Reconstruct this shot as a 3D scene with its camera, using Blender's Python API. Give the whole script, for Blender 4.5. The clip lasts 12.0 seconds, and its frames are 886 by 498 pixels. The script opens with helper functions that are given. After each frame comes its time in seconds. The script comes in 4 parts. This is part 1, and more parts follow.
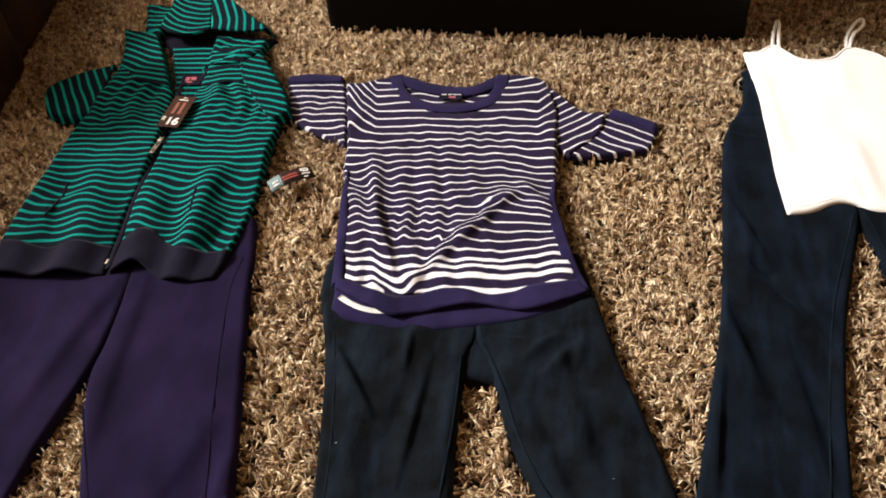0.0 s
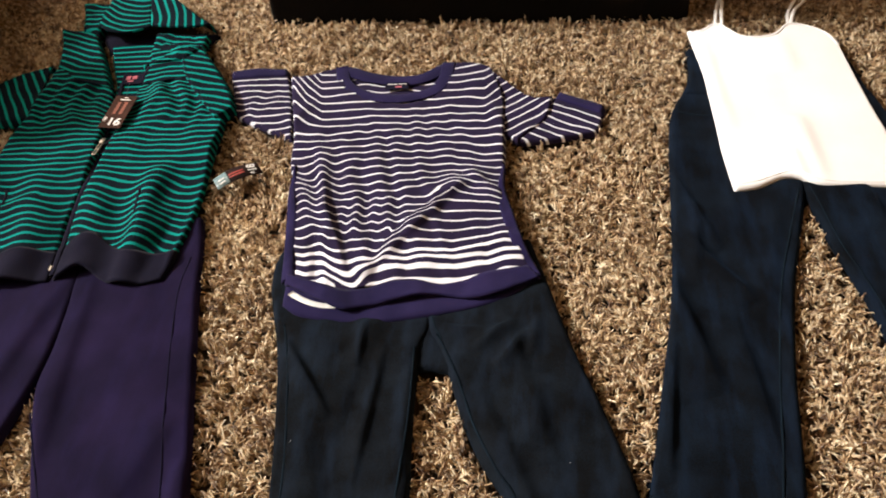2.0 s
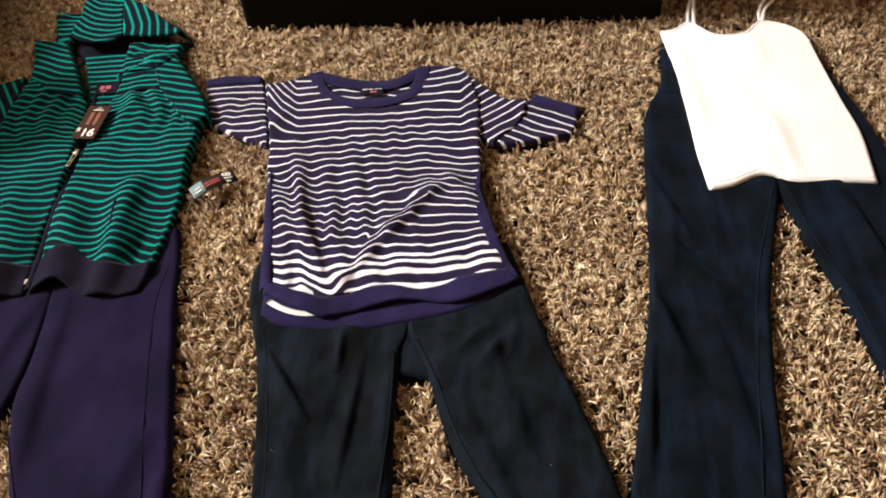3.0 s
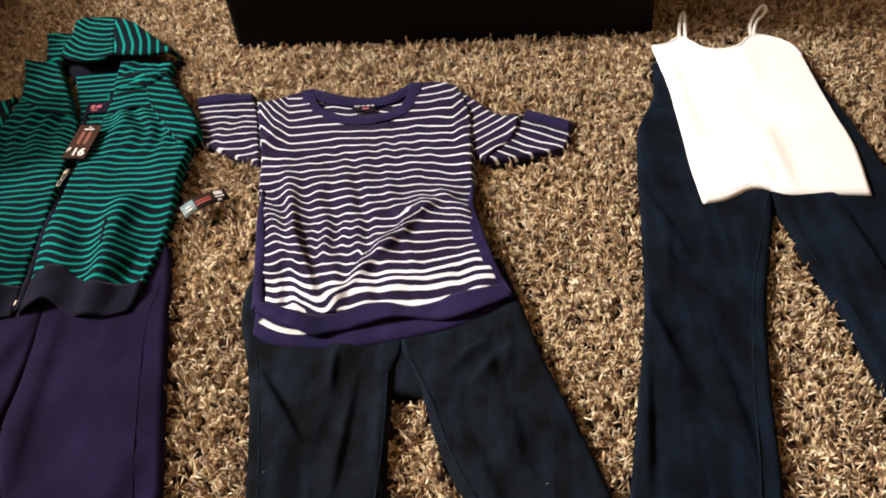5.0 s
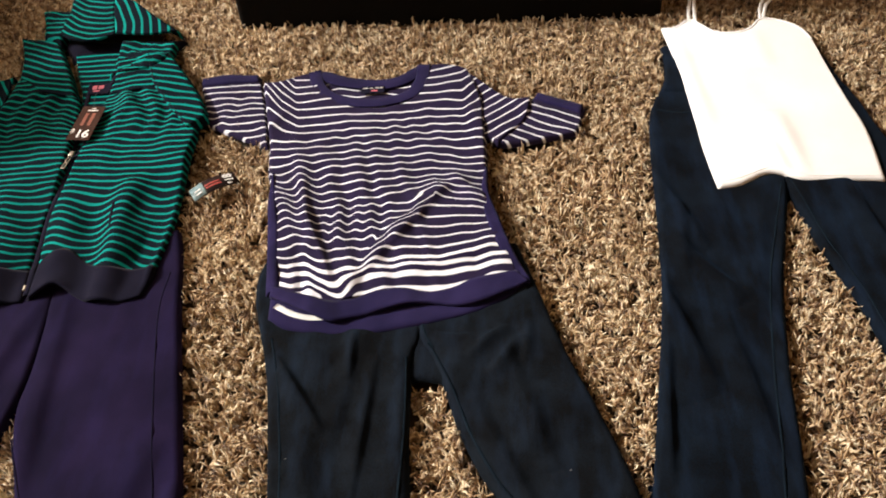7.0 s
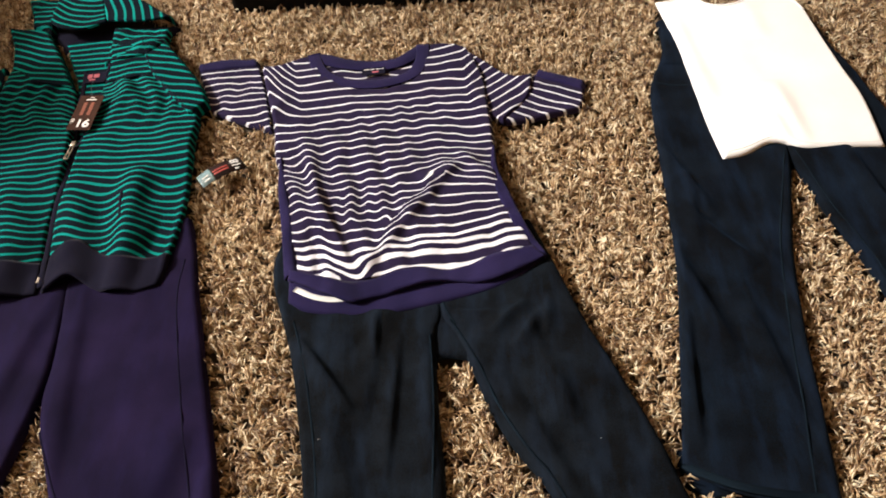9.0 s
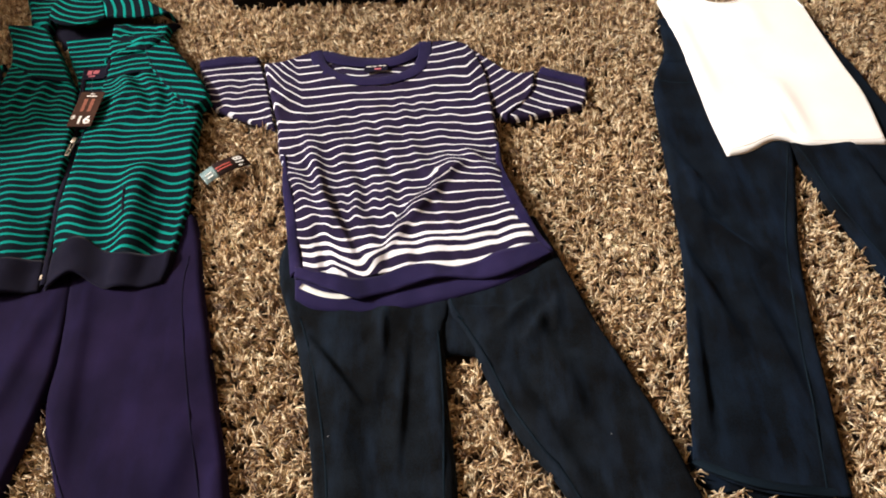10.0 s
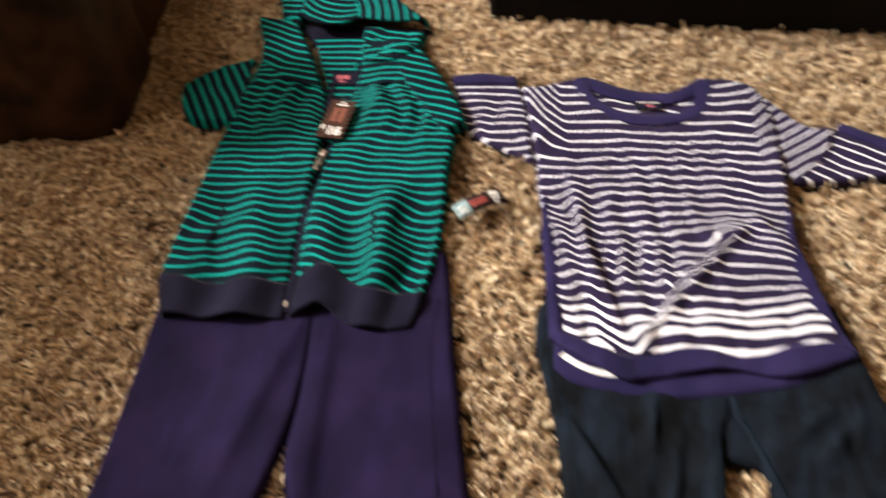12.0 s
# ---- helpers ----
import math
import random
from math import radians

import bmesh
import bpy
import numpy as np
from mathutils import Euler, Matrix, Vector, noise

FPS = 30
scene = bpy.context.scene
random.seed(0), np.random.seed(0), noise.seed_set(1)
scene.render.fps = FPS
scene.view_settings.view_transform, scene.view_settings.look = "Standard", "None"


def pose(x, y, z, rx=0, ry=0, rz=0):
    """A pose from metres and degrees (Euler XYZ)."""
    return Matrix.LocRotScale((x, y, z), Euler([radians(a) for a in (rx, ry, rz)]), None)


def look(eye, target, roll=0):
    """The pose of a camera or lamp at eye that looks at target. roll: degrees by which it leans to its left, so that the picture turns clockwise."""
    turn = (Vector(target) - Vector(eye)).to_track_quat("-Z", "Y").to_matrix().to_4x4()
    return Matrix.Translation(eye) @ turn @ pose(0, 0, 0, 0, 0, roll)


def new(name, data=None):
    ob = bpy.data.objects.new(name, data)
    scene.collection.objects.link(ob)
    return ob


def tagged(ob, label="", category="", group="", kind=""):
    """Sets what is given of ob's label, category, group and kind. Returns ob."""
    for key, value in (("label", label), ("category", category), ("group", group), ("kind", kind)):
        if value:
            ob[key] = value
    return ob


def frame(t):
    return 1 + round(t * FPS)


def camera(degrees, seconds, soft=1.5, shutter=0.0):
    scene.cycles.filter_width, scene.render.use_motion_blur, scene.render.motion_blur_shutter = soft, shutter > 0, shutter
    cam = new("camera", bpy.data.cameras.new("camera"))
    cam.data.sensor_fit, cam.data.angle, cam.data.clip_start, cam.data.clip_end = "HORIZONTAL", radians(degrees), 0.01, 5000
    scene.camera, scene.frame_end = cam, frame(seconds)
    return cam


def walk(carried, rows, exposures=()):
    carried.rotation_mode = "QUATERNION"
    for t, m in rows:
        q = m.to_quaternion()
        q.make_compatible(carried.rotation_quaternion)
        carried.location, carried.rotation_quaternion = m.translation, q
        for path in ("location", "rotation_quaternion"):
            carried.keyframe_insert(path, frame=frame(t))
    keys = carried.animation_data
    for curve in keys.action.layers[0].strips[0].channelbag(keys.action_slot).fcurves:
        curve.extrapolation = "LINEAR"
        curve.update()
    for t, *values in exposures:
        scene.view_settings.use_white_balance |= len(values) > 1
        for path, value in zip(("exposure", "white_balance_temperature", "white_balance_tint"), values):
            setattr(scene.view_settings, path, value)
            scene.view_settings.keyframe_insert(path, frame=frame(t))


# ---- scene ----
cam = camera(51.5, 12.0, soft=1.85, shutter=0.9)
PATH = [
    (0, (0.211, -1.07, 1.182), (-0.091, 0.321, -0.224), -6.9),
    (0.5, (0.212, -1.067, 1.18), (-0.078, 0.321, -0.23), -6.8),
    (1, (0.219, -1.063, 1.179), (-0.052, 0.32, -0.239), -6.9),
    (1.5, (0.23, -1.06, 1.175), (-0.022, 0.321, -0.25), -7.2),
    (2, (0.236, -1.058, 1.173), (0.009, 0.323, -0.255), -7.3),
    (2.5, (0.241, -1.055, 1.174), (0.035, 0.326, -0.257), -7.4),
    (3, (0.245, -1.053, 1.177), (0.055, 0.332, -0.254), -7.5),
    (3.5, (0.246, -1.05, 1.176), (0.069, 0.344, -0.247), -7.5),
    (5.5, (0.249, -1.04, 1.162), (0.066, 0.371, -0.244), -7.8),
    (6, (0.245, -1.034, 1.155), (0.058, 0.371, -0.255), -7.9),
    (6.5, (0.22, -1.032, 1.163), (0.053, 0.362, -0.261), -7.2),
    (7, (0.186, -1.031, 1.175), (0.048, 0.347, -0.268), -6.5),
    (7.5, (0.15, -1.033, 1.19), (0.043, 0.327, -0.272), -6.2),
    (9.5, (0.082, -1.046, 1.188), (0.03, 0.301, -0.289), -6.0),
    (10, (0.062, -1.046, 1.186), (0.029, 0.3, -0.292), -5.3),
    (10.5, (0.043, -1.045, 1.183), (0.028, 0.29, -0.305), -4.4),
    (11, (-0.012, -1.032, 1.166), (-0.053, 0.309, -0.317), -3.6),
    (11.5, (-0.087, -0.975, 1.147), (-0.28, 0.367, -0.323), -5.7),
    (12, (-0.155, -0.846, 1.182), (-0.496, 0.441, -0.311), -8.2),
]
walk(cam, [(t, look(eye, target, roll)) for t, eye, target, roll in PATH],
     exposures=((0, 0.51), (10.4, 0.52), (11.5, 0.46), (12, 0.88)))

# ---- light ----
world = bpy.data.worlds.new("world")
scene.world = world
world.use_nodes = True
wn = world.node_tree
sky = wn.nodes.new("ShaderNodeTexSky")
sky.sky_type, sky.sun_disc = "NISHITA", False
sky.sun_elevation, sky.sun_rotation = radians(39), radians(-95)
wn.links.new(sky.outputs[0], wn.nodes["Background"].inputs[0])
wn.nodes["Background"].inputs[1].default_value = 0.06

sun = new("sun", bpy.data.lights.new("sun", "SUN"))
sun.data.energy, sun.data.angle, sun.data.color = 4.15, radians(8), (1.0, 0.945, 0.885)
sun.matrix_world = look((-4.60, 0.42, 3.70), (0, 0, 0))

# added warm fill lamp in the west window opening, standing for orange indoor bounce
fill_lamp = new("warm_fill", bpy.data.lights.new("warm_fill", "AREA"))
fill_lamp.data.shape, fill_lamp.data.size, fill_lamp.data.size_y = "RECTANGLE", 3.4, 1.5
fill_lamp.data.energy, fill_lamp.data.color = 44, (1.0, 0.80, 0.61)
fill_lamp.matrix_world = look((-2.28, 0.7, 2.06), (0.5, 0.5, 0.2))

# ---- materials ----


def node_material(name, rough=0.8):
    m = bpy.data.materials.new(name)
    m.use_nodes = True
    bsdf = m.node_tree.nodes["Principled BSDF"]
    bsdf.inputs["Roughness"].default_value = rough
    return m, m.node_tree, bsdf


def add(nt, kind, **sets):
    n = nt.nodes.new(kind)
    for key, value in sets.items():
        n.inputs[key.replace("_", " ")].default_value = value
    return n


def maths(nt, op, a, b=None, c=None):
    n = nt.nodes.new("ShaderNodeMath")
    n.operation = op
    for i, v in enumerate((a, b, c)):
        if v is None:
            continue
        if isinstance(v, (int, float)):
            n.inputs[i].default_value = v
        else:
            nt.links.new(v, n.inputs[i])
    return n.outputs[0]


def blend(nt, fac, a, b):
    n = nt.nodes.new("ShaderNodeMix")
    n.data_type = "RGBA"
    for i, v in ((0, fac), (6, a), (7, b)):
        if isinstance(v, (int, float)):
            n.inputs[i].default_value = v
        elif isinstance(v, tuple):
            n.inputs[i].default_value = (*v, 1)
        else:
            nt.links.new(v, n.inputs[i])
    return n.outputs[2]


def ramp(nt, fac, stops):
    n = nt.nodes.new("ShaderNodeValToRGB")
    nt.links.new(fac, n.inputs[0])
    els = n.color_ramp.elements
    while len(els) < len(stops):
        els.new(0.5)
    for e, (p, c) in zip(els, stops):
        e.position, e.color = p, (*c, 1)
    return n.outputs[0]


def noise_of(nt, scale, detail=3.0, space="Object"):
    tc = nt.nodes.new("ShaderNodeTexCoord")
    n = add(nt, "ShaderNodeTexNoise", Scale=scale, Detail=detail)
    nt.links.new(tc.outputs[space], n.inputs["Vector"])
    return n.outputs["Fac"]


def bump_into(nt, bsdf, height, strength, distance):
    b = add(nt, "ShaderNodeBump", Strength=strength, Distance=distance)
    nt.links.new(height, b.inputs["Height"])
    nt.links.new(b.outputs[0], bsdf.inputs["Normal"])


def cloth(name, dark, light, weave=900.0, rough=0.9, sheen=0.3, blotch=9.0, fuzz=0.35, worn=0.0, nap=(1.0, 1.0, 1.0)):
    """Woven or knitted cloth of one dye: slow blotches, fine threads, a soft nap and, if worn, pale rubbed streaks."""
    m, nt, bsdf = node_material(name, rough)
    big, fine = noise_of(nt, blotch, 5.0), noise_of(nt, weave, 2.0)
    mixed = maths(nt, "ADD", maths(nt, "MULTIPLY", big, 1.0 - fuzz), maths(nt, "MULTIPLY", fine, fuzz))
    colour = ramp(nt, mixed, [(0.40, dark), (0.63, light)])
    if worn:
        tc = nt.nodes.new("ShaderNodeTexCoord")
        mp = nt.nodes.new("ShaderNodeMapping")
        mp.inputs["Scale"].default_value = (30, 7, 20)
        nt.links.new(tc.outputs["Object"], mp.inputs[0])
        st = add(nt, "ShaderNodeTexNoise", Scale=1.0, Detail=6.0, Roughness=0.65)
        nt.links.new(mp.outputs[0], st.inputs["Vector"])
        rub = nt.nodes.new("ShaderNodeMapRange")
        nt.links.new(st.outputs["Fac"], rub.inputs[0])
        rub.inputs[1].default_value, rub.inputs[2].default_value, rub.inputs[4].default_value = 0.46, 0.78, worn
        colour = blend(nt, rub.outputs[0], colour, (light[0] * 1.9, light[1] * 2.3, light[2] * 2.9))
    nt.links.new(colour, bsdf.inputs["Base Color"])
    bsdf.inputs["Sheen Weight"].default_value = sheen
    bsdf.inputs["Sheen Roughness"].default_value = 0.45
    bsdf.inputs["Sheen Tint"].default_value = (*nap, 1)
    bsdf.inputs["Specular IOR Level"].default_value = 0.06
    bump_into(nt, bsdf, fine, 0.35, 0.0008)
    return m


def striped(name, ground, stripe, spacing, low, high, v0=0.0, v1=1.0, weave=1000.0, sheen=0.03):
    """Yarn-dyed stripes across the V of the cloth; the stripe widens from low to high between v0 and v1."""
    m, nt, bsdf = node_material(name, 0.88)
    uv = nt.nodes.new("ShaderNodeUVMap")
    sep = nt.nodes.new("ShaderNodeSeparateXYZ")
    nt.links.new(uv.outputs[0], sep.inputs[0])
    v = sep.outputs[1]
    f = maths(nt, "FRACT", maths(nt, "DIVIDE", v, spacing))
    width = nt.nodes.new("ShaderNodeMapRange")
    nt.links.new(v, width.inputs[0])
    for i, x in enumerate((v0, v1, low, high), 1):
        width.inputs[i].default_value = x
    off = maths(nt, "ABSOLUTE", maths(nt, "SUBTRACT", f, 0.5))
    edge = nt.nodes.new("ShaderNodeMapRange")
    nt.links.new(maths(nt, "SUBTRACT", off, maths(nt, "MULTIPLY", width.outputs[0], 0.5)), edge.inputs[0])
    edge.inputs[1].default_value, edge.inputs[2].default_value = -0.02, 0.03
    edge.inputs[3].default_value, edge.inputs[4].default_value = 1.0, 0.0
    fine = noise_of(nt, weave, 2.0)
    shade = noise_of(nt, 14.0, 3.0)
    vary = maths(nt, "ADD", maths(nt, "MULTIPLY", fine, 0.5), maths(nt, "MULTIPLY", shade, 0.5))
    dim = lambda c, k: tuple(x * k for x in c)
    g = ramp(nt, vary, [(0.3, dim(ground, 0.7)), (0.7, dim(ground, 1.3))])
    s = ramp(nt, vary, [(0.3, dim(stripe, 0.85)), (0.7, dim(stripe, 1.08))])
    nt.links.new(blend(nt, edge.outputs[0], g, s), bsdf.inputs["Base Color"])
    bsdf.inputs["Sheen Weight"].default_value = sheen
    bsdf.inputs["Specular IOR Level"].default_value = 0.06
    bump_into(nt, bsdf, fine, 0.2, 0.0005)
    return m


def plain(name, colour, rough=0.6, metal=0.0, grain=60.0, spread=0.15, relief=0.0, spec=0.5):
    m, nt, bsdf = node_material(name, rough)
    n = noise_of(nt, grain, 4.0)
    lo, hi = tuple(c * (1 - spread) for c in colour), tuple(min(1, c * (1 + spread)) for c in colour)
    nt.links.new(ramp(nt, n, [(0.3, lo), (0.7, hi)]), bsdf.inputs["Base Color"])
    bsdf.inputs["Metallic"].default_value = metal
    bsdf.inputs["Specular IOR Level"].default_value = spec
    if relief:
        bump_into(nt, bsdf, n, 0.4, relief)
    return m


def yarn_material():
    """Shag yarn: every tuft has its own shade of cream, tan or brown, with twisted ply along it."""
    m, nt, bsdf = node_material("shag_yarn", 0.75)
    rnd = nt.nodes.new("ShaderNodeNewGeometry").outputs["Random Per Island"]
    tuft = noise_of(nt, 78.0, 1.0)
    tuft = maths(nt, "MULTIPLY", maths(nt, "SUBTRACT", tuft, 0.345), 3.3)
    shade = maths(nt, "ADD", maths(nt, "MULTIPLY", rnd, 0.36), maths(nt, "MULTIPLY", tuft, 0.64))
    patch = maths(nt, "MULTIPLY", maths(nt, "SUBTRACT", noise_of(nt, 15.0, 2.0), 0.5), 0.55)
    shade = maths(nt, "ADD", shade, patch)
    base = ramp(nt, shade, [(0.08, YARN[0]), (0.28, YARN[1]), (0.5, YARN[2]), (0.72, YARN[3]), (0.92, YARN[4])])
    slow = noise_of(nt, 3.0, 3.0)
    fibre = noise_of(nt, 700.0, 2.0)
    k = maths(nt, "ADD", maths(nt, "MULTIPLY", slow, 0.5), maths(nt, "MULTIPLY", fibre, 0.7))
    k = maths(nt, "ADD", k, 0.4)
    mul = nt.nodes.new("ShaderNodeVectorMath")
    mul.operation = "SCALE"
    nt.links.new(base, mul.inputs[0])
    nt.links.new(k, mul.inputs[3])
    nt.links.new(mul.outputs[0], bsdf.inputs["Base Color"])
    bsdf.inputs["Specular IOR Level"].default_value = 0.45
    bsdf.inputs["Sheen Weight"].default_value = 0.4
    bump_into(nt, bsdf, fibre, 0.4, 0.001)
    soft = nt.nodes.new("ShaderNodeBsdfTranslucent")
    nt.links.new(mul.outputs[0], soft.inputs["Color"])
    both = nt.nodes.new("ShaderNodeMixShader")
    both.inputs[0].default_value = 0.15
    nt.links.new(bsdf.outputs[0], both.inputs[1])
    nt.links.new(soft.outputs[0], both.inputs[2])
    nt.links.new(both.outputs[0], nt.nodes["Material Output"].inputs["Surface"])
    return m


YARN = ((0.115, 0.050, 0.016), (0.270, 0.150, 0.062), (0.51, 0.345, 0.180), (0.76, 0.595, 0.375), (0.94, 0.83, 0.62))
M_YARN = yarn_material()
M_BACKING = plain("rug_backing", (0.05, 0.035, 0.022), 0.95, grain=120)
M_JEANS = cloth("dark_denim", (0.0018, 0.0019, 0.0022), (0.0060, 0.0088, 0.0132), 420, sheen=0.03, nap=(0.25, 0.5, 0.8), blotch=16, fuzz=0.42, worn=0.62)
M_BLUEJEANS = cloth("navy_denim", (0.0014, 0.0018, 0.0026), (0.0040, 0.0074, 0.0132), 420, sheen=0.03, nap=(0.2, 0.45, 0.9), blotch=13, fuzz=0.42, worn=0.60)
M_SEAM = cloth("denim_seam", (0.0025, 0.0055, 0.0095), (0.006, 0.0125, 0.020), 800, sheen=0.0)
M_PANTS = cloth("purple_navy_jersey", (0.0065, 0.0045, 0.017), (0.0135, 0.0085, 0.033), 900, sheen=0.0, blotch=9, worn=0.18)
M_PANTS_SEAM = cloth("purple_navy_stitching", (0.005, 0.004, 0.014), (0.009, 0.007, 0.022), 1200, sheen=0.0)
M_NAVY = cloth("navy_rib_knit", (0.010, 0.008, 0.034), (0.020, 0.015, 0.058), 1400, sheen=0.05, blotch=12)
M_DARKNAVY = cloth("dark_navy_rib_knit", (0.0044, 0.0042, 0.0120), (0.0076, 0.0070, 0.0185), 1400, sheen=0.05, blotch=12)
M_TEE = striped("navy_white_stripe_knit", (0.016, 0.011, 0.034), (0.78, 0.79, 0.86), 1.0, 0.14, 0.42, 18.3, 19.6)
M_TEE_SLEEVE = striped("navy_white_stripe_sleeve_knit", (0.016, 0.011, 0.034), (0.74, 0.75, 0.82), 0.0220, 0.15, 0.15)
M_HOODIE = striped("green_navy_stripe_fleece", (0.0030, 0.0075, 0.0125), (0.003, 0.225, 0.200), 0.0204, 0.275, 0.275, sheen=0.0)
M_TANK = cloth("white_cotton_jersey", (0.80, 0.79, 0.78), (0.87, 0.87, 0.87), 1300, sheen=0.1, blotch=6)
M_BLACK = plain("black_vinyl", (0.0042, 0.0036, 0.0034), 0.6, grain=250, spread=0.3, relief=0.0006, spec=0.06)
M_SOFA = plain("dark_brown_leather", (0.026, 0.0115, 0.0055), 0.55, grain=14, spread=0.7, relief=0.003, spec=0.15)
M_TAG = plain("brown_card", (0.040, 0.018, 0.012), 0.7, grain=40, spec=0.1)
M_TAGDARK = plain("black_card", (0.016, 0.008, 0.008), 0.5, grain=40, spec=0.2)
M_WHITE = plain("white_print", (0.75, 0.75, 0.73), 0.5)
M_LINT = plain("grey_lint", (0.40, 0.40, 0.40), 0.9)
M_RED = plain("red_print", (0.35, 0.06, 0.05), 0.5)
M_RUST = plain("rust_print", (0.20, 0.055, 0.03), 0.5)
M_PINK = plain("pink_print", (0.42, 0.10, 0.13), 0.6)
M_CLEAR = plain("grey_blue_film", (0.17, 0.24, 0.25), 0.25, grain=90, spread=0.4)
M_METAL = plain("zip_metal", (0.42, 0.38, 0.33), 0.35, 0.9, grain=200)
M_WALL = plain("cream_wall_paint", (0.80, 0.64, 0.45), 0.9, grain=8, spread=0.06, relief=0.0005)
M_CEIL = plain("white_ceiling_paint", (0.84, 0.77, 0.66), 0.9, grain=8, spread=0.04)
M_WOOD = plain("oak_floor", (0.20, 0.115, 0.06), 0.45, grain=12, spread=0.3)
M_FRAME = plain("white_window_frame", (0.75, 0.74, 0.72), 0.4, grain=20, spread=0.05)

# ---- mesh helpers ----


def group_root(name, label, category, at=(0, 0, 0), group="", kind=""):
    ob = new(name)
    ob.empty_display_size = 0.05
    ob.location = at
    return tagged(ob, label, category, group, kind)


def attach(ob, parent):
    if parent is not None:
        ob.parent = parent
        bpy.context.view_layer.update()
        ob.matrix_parent_inverse = parent.matrix_world.inverted()
    return ob


def mesh_object(name, verts, faces, material, parent=None, label="", uv=None, smooth=True):
    me = bpy.data.meshes.new(name)
    me.from_pydata([tuple(v) for v in verts], [], faces)
    me.materials.append(material)
    if smooth:
        me.polygons.foreach_set("use_smooth", [True] * len(me.polygons))
    if uv is not None:
        layer = me.uv_layers.new(name="cloth")
        idx = np.empty(len(me.loops), dtype=np.int32)
        me.loops.foreach_get("vertex_index", idx)
        layer.data.foreach_set("uv", np.asarray(uv, dtype=np.float32)[idx].ravel())
    me.update()
    ob = attach(new(name, me), parent)
    return tagged(ob, label)


def part(name, bm, material, parent=None, label="", smooth=False):
    me = bpy.data.meshes.new(name)
    bmesh.ops.recalc_face_normals(bm, faces=bm.faces)
    bm.to_mesh(me)
    bm.free()
    me.materials.append(material)
    if smooth:
        me.polygons.foreach_set("use_smooth", [True] * len(me.polygons))
    return tagged(attach(new(name, me), parent), label)


def box(x0, y0, z0, x1, y1, z1, bevel=0.0, segments=3, turn=None):
    bm = bmesh.new()
    bmesh.ops.create_cube(bm, size=1)
    for v in bm.verts:
        v.co = ((x0 + x1) / 2 + v.co.x * (x1 - x0), (y0 + y1) / 2 + v.co.y * (y1 - y0), (z0 + z1) / 2 + v.co.z * (z1 - z0))
    if bevel:
        bmesh.ops.bevel(bm, geom=bm.edges[:], offset=bevel, segments=segments, profile=0.5, affect="EDGES")
    if turn is not None:
        bm.transform(turn)
    return bm


def spline(points, n):
    """n points at even steps of length along a smooth curve through the given ones."""
    p = np.array(points, float)
    if len(p) == 2:
        return p[0] + np.linspace(0, 1, n)[:, None] * (p[1] - p[0])
    q = np.vstack([2 * p[0] - p[1], p, 2 * p[-1] - p[-2]])
    out = []
    for i in range(1, len(q) - 2):
        a, b, c, d = q[i - 1 : i + 3]
        t = np.linspace(0, 1, 16, endpoint=False)[:, None]
        out.append(0.5 * (2 * b + (c - a) * t + (2 * a - 5 * b + 4 * c - d) * t**2 + (3 * b - a - 3 * c + d) * t**3))
    out = np.vstack(out + [p[-1:]])
    s = np.r_[0, np.cumsum(np.linalg.norm(np.diff(out, axis=0), axis=1))]
    at = np.linspace(0, s[-1], n)
    return np.stack([np.interp(at, s, out[:, k]) for k in range(out.shape[1])], 1)


def field(x, y, scale, seed=0.0):
    """Smooth noise over the plan, about -1 to 1."""
    flat = [noise.noise((a * scale + seed, b * scale - seed, seed * 0.37)) for a, b in zip(x.ravel(), y.ravel())]
    return np.array(flat).reshape(x.shape)


OUTLINES = []
SURFACES = []


def hugging(points, steps, over):
    """The path resampled and laid on the cloth beneath it."""
    c = spline(points, steps)
    for i, (x, y, z) in enumerate(c):
        best = None
        for vs, owner in SURFACES:
            d = (vs[:, 0] - x) ** 2 + (vs[:, 1] - y) ** 2
            k = d.argmin()
            if d[k] < 4.0e-5:
                best = vs[k, 2] if best is None else max(best, vs[k, 2])
        if best is not None:
            c[i, 2] = best + over
    z = c[:, 2].copy()
    for _ in range(3):
        z[1:-1] = np.maximum(z[1:-1], (z[:-2] + z[2:]) / 2)
    c[:, 2] = z
    return c


def ridge(x, y, x0, y0, x1, y1, width, height, sharp=1.0):
    """A fold that runs from one point to another and dies away at both ends; one flank is steeper."""
    d = np.array([x1 - x0, y1 - y0])
    length = np.hypot(*d)
    d = d / length
    s = ((x - x0) * d[0] + (y - y0) * d[1]) / length
    off = ((x - x0) * -d[1] + (y - y0) * d[0]) / width
    along = np.clip(1 - (2 * s - 1) ** 2, 0, 1) ** 0.6
    return height * along * np.where(off > 0, np.exp(-(off**2) * 2.2 * sharp**2), np.exp(-(off**2) * 0.6))


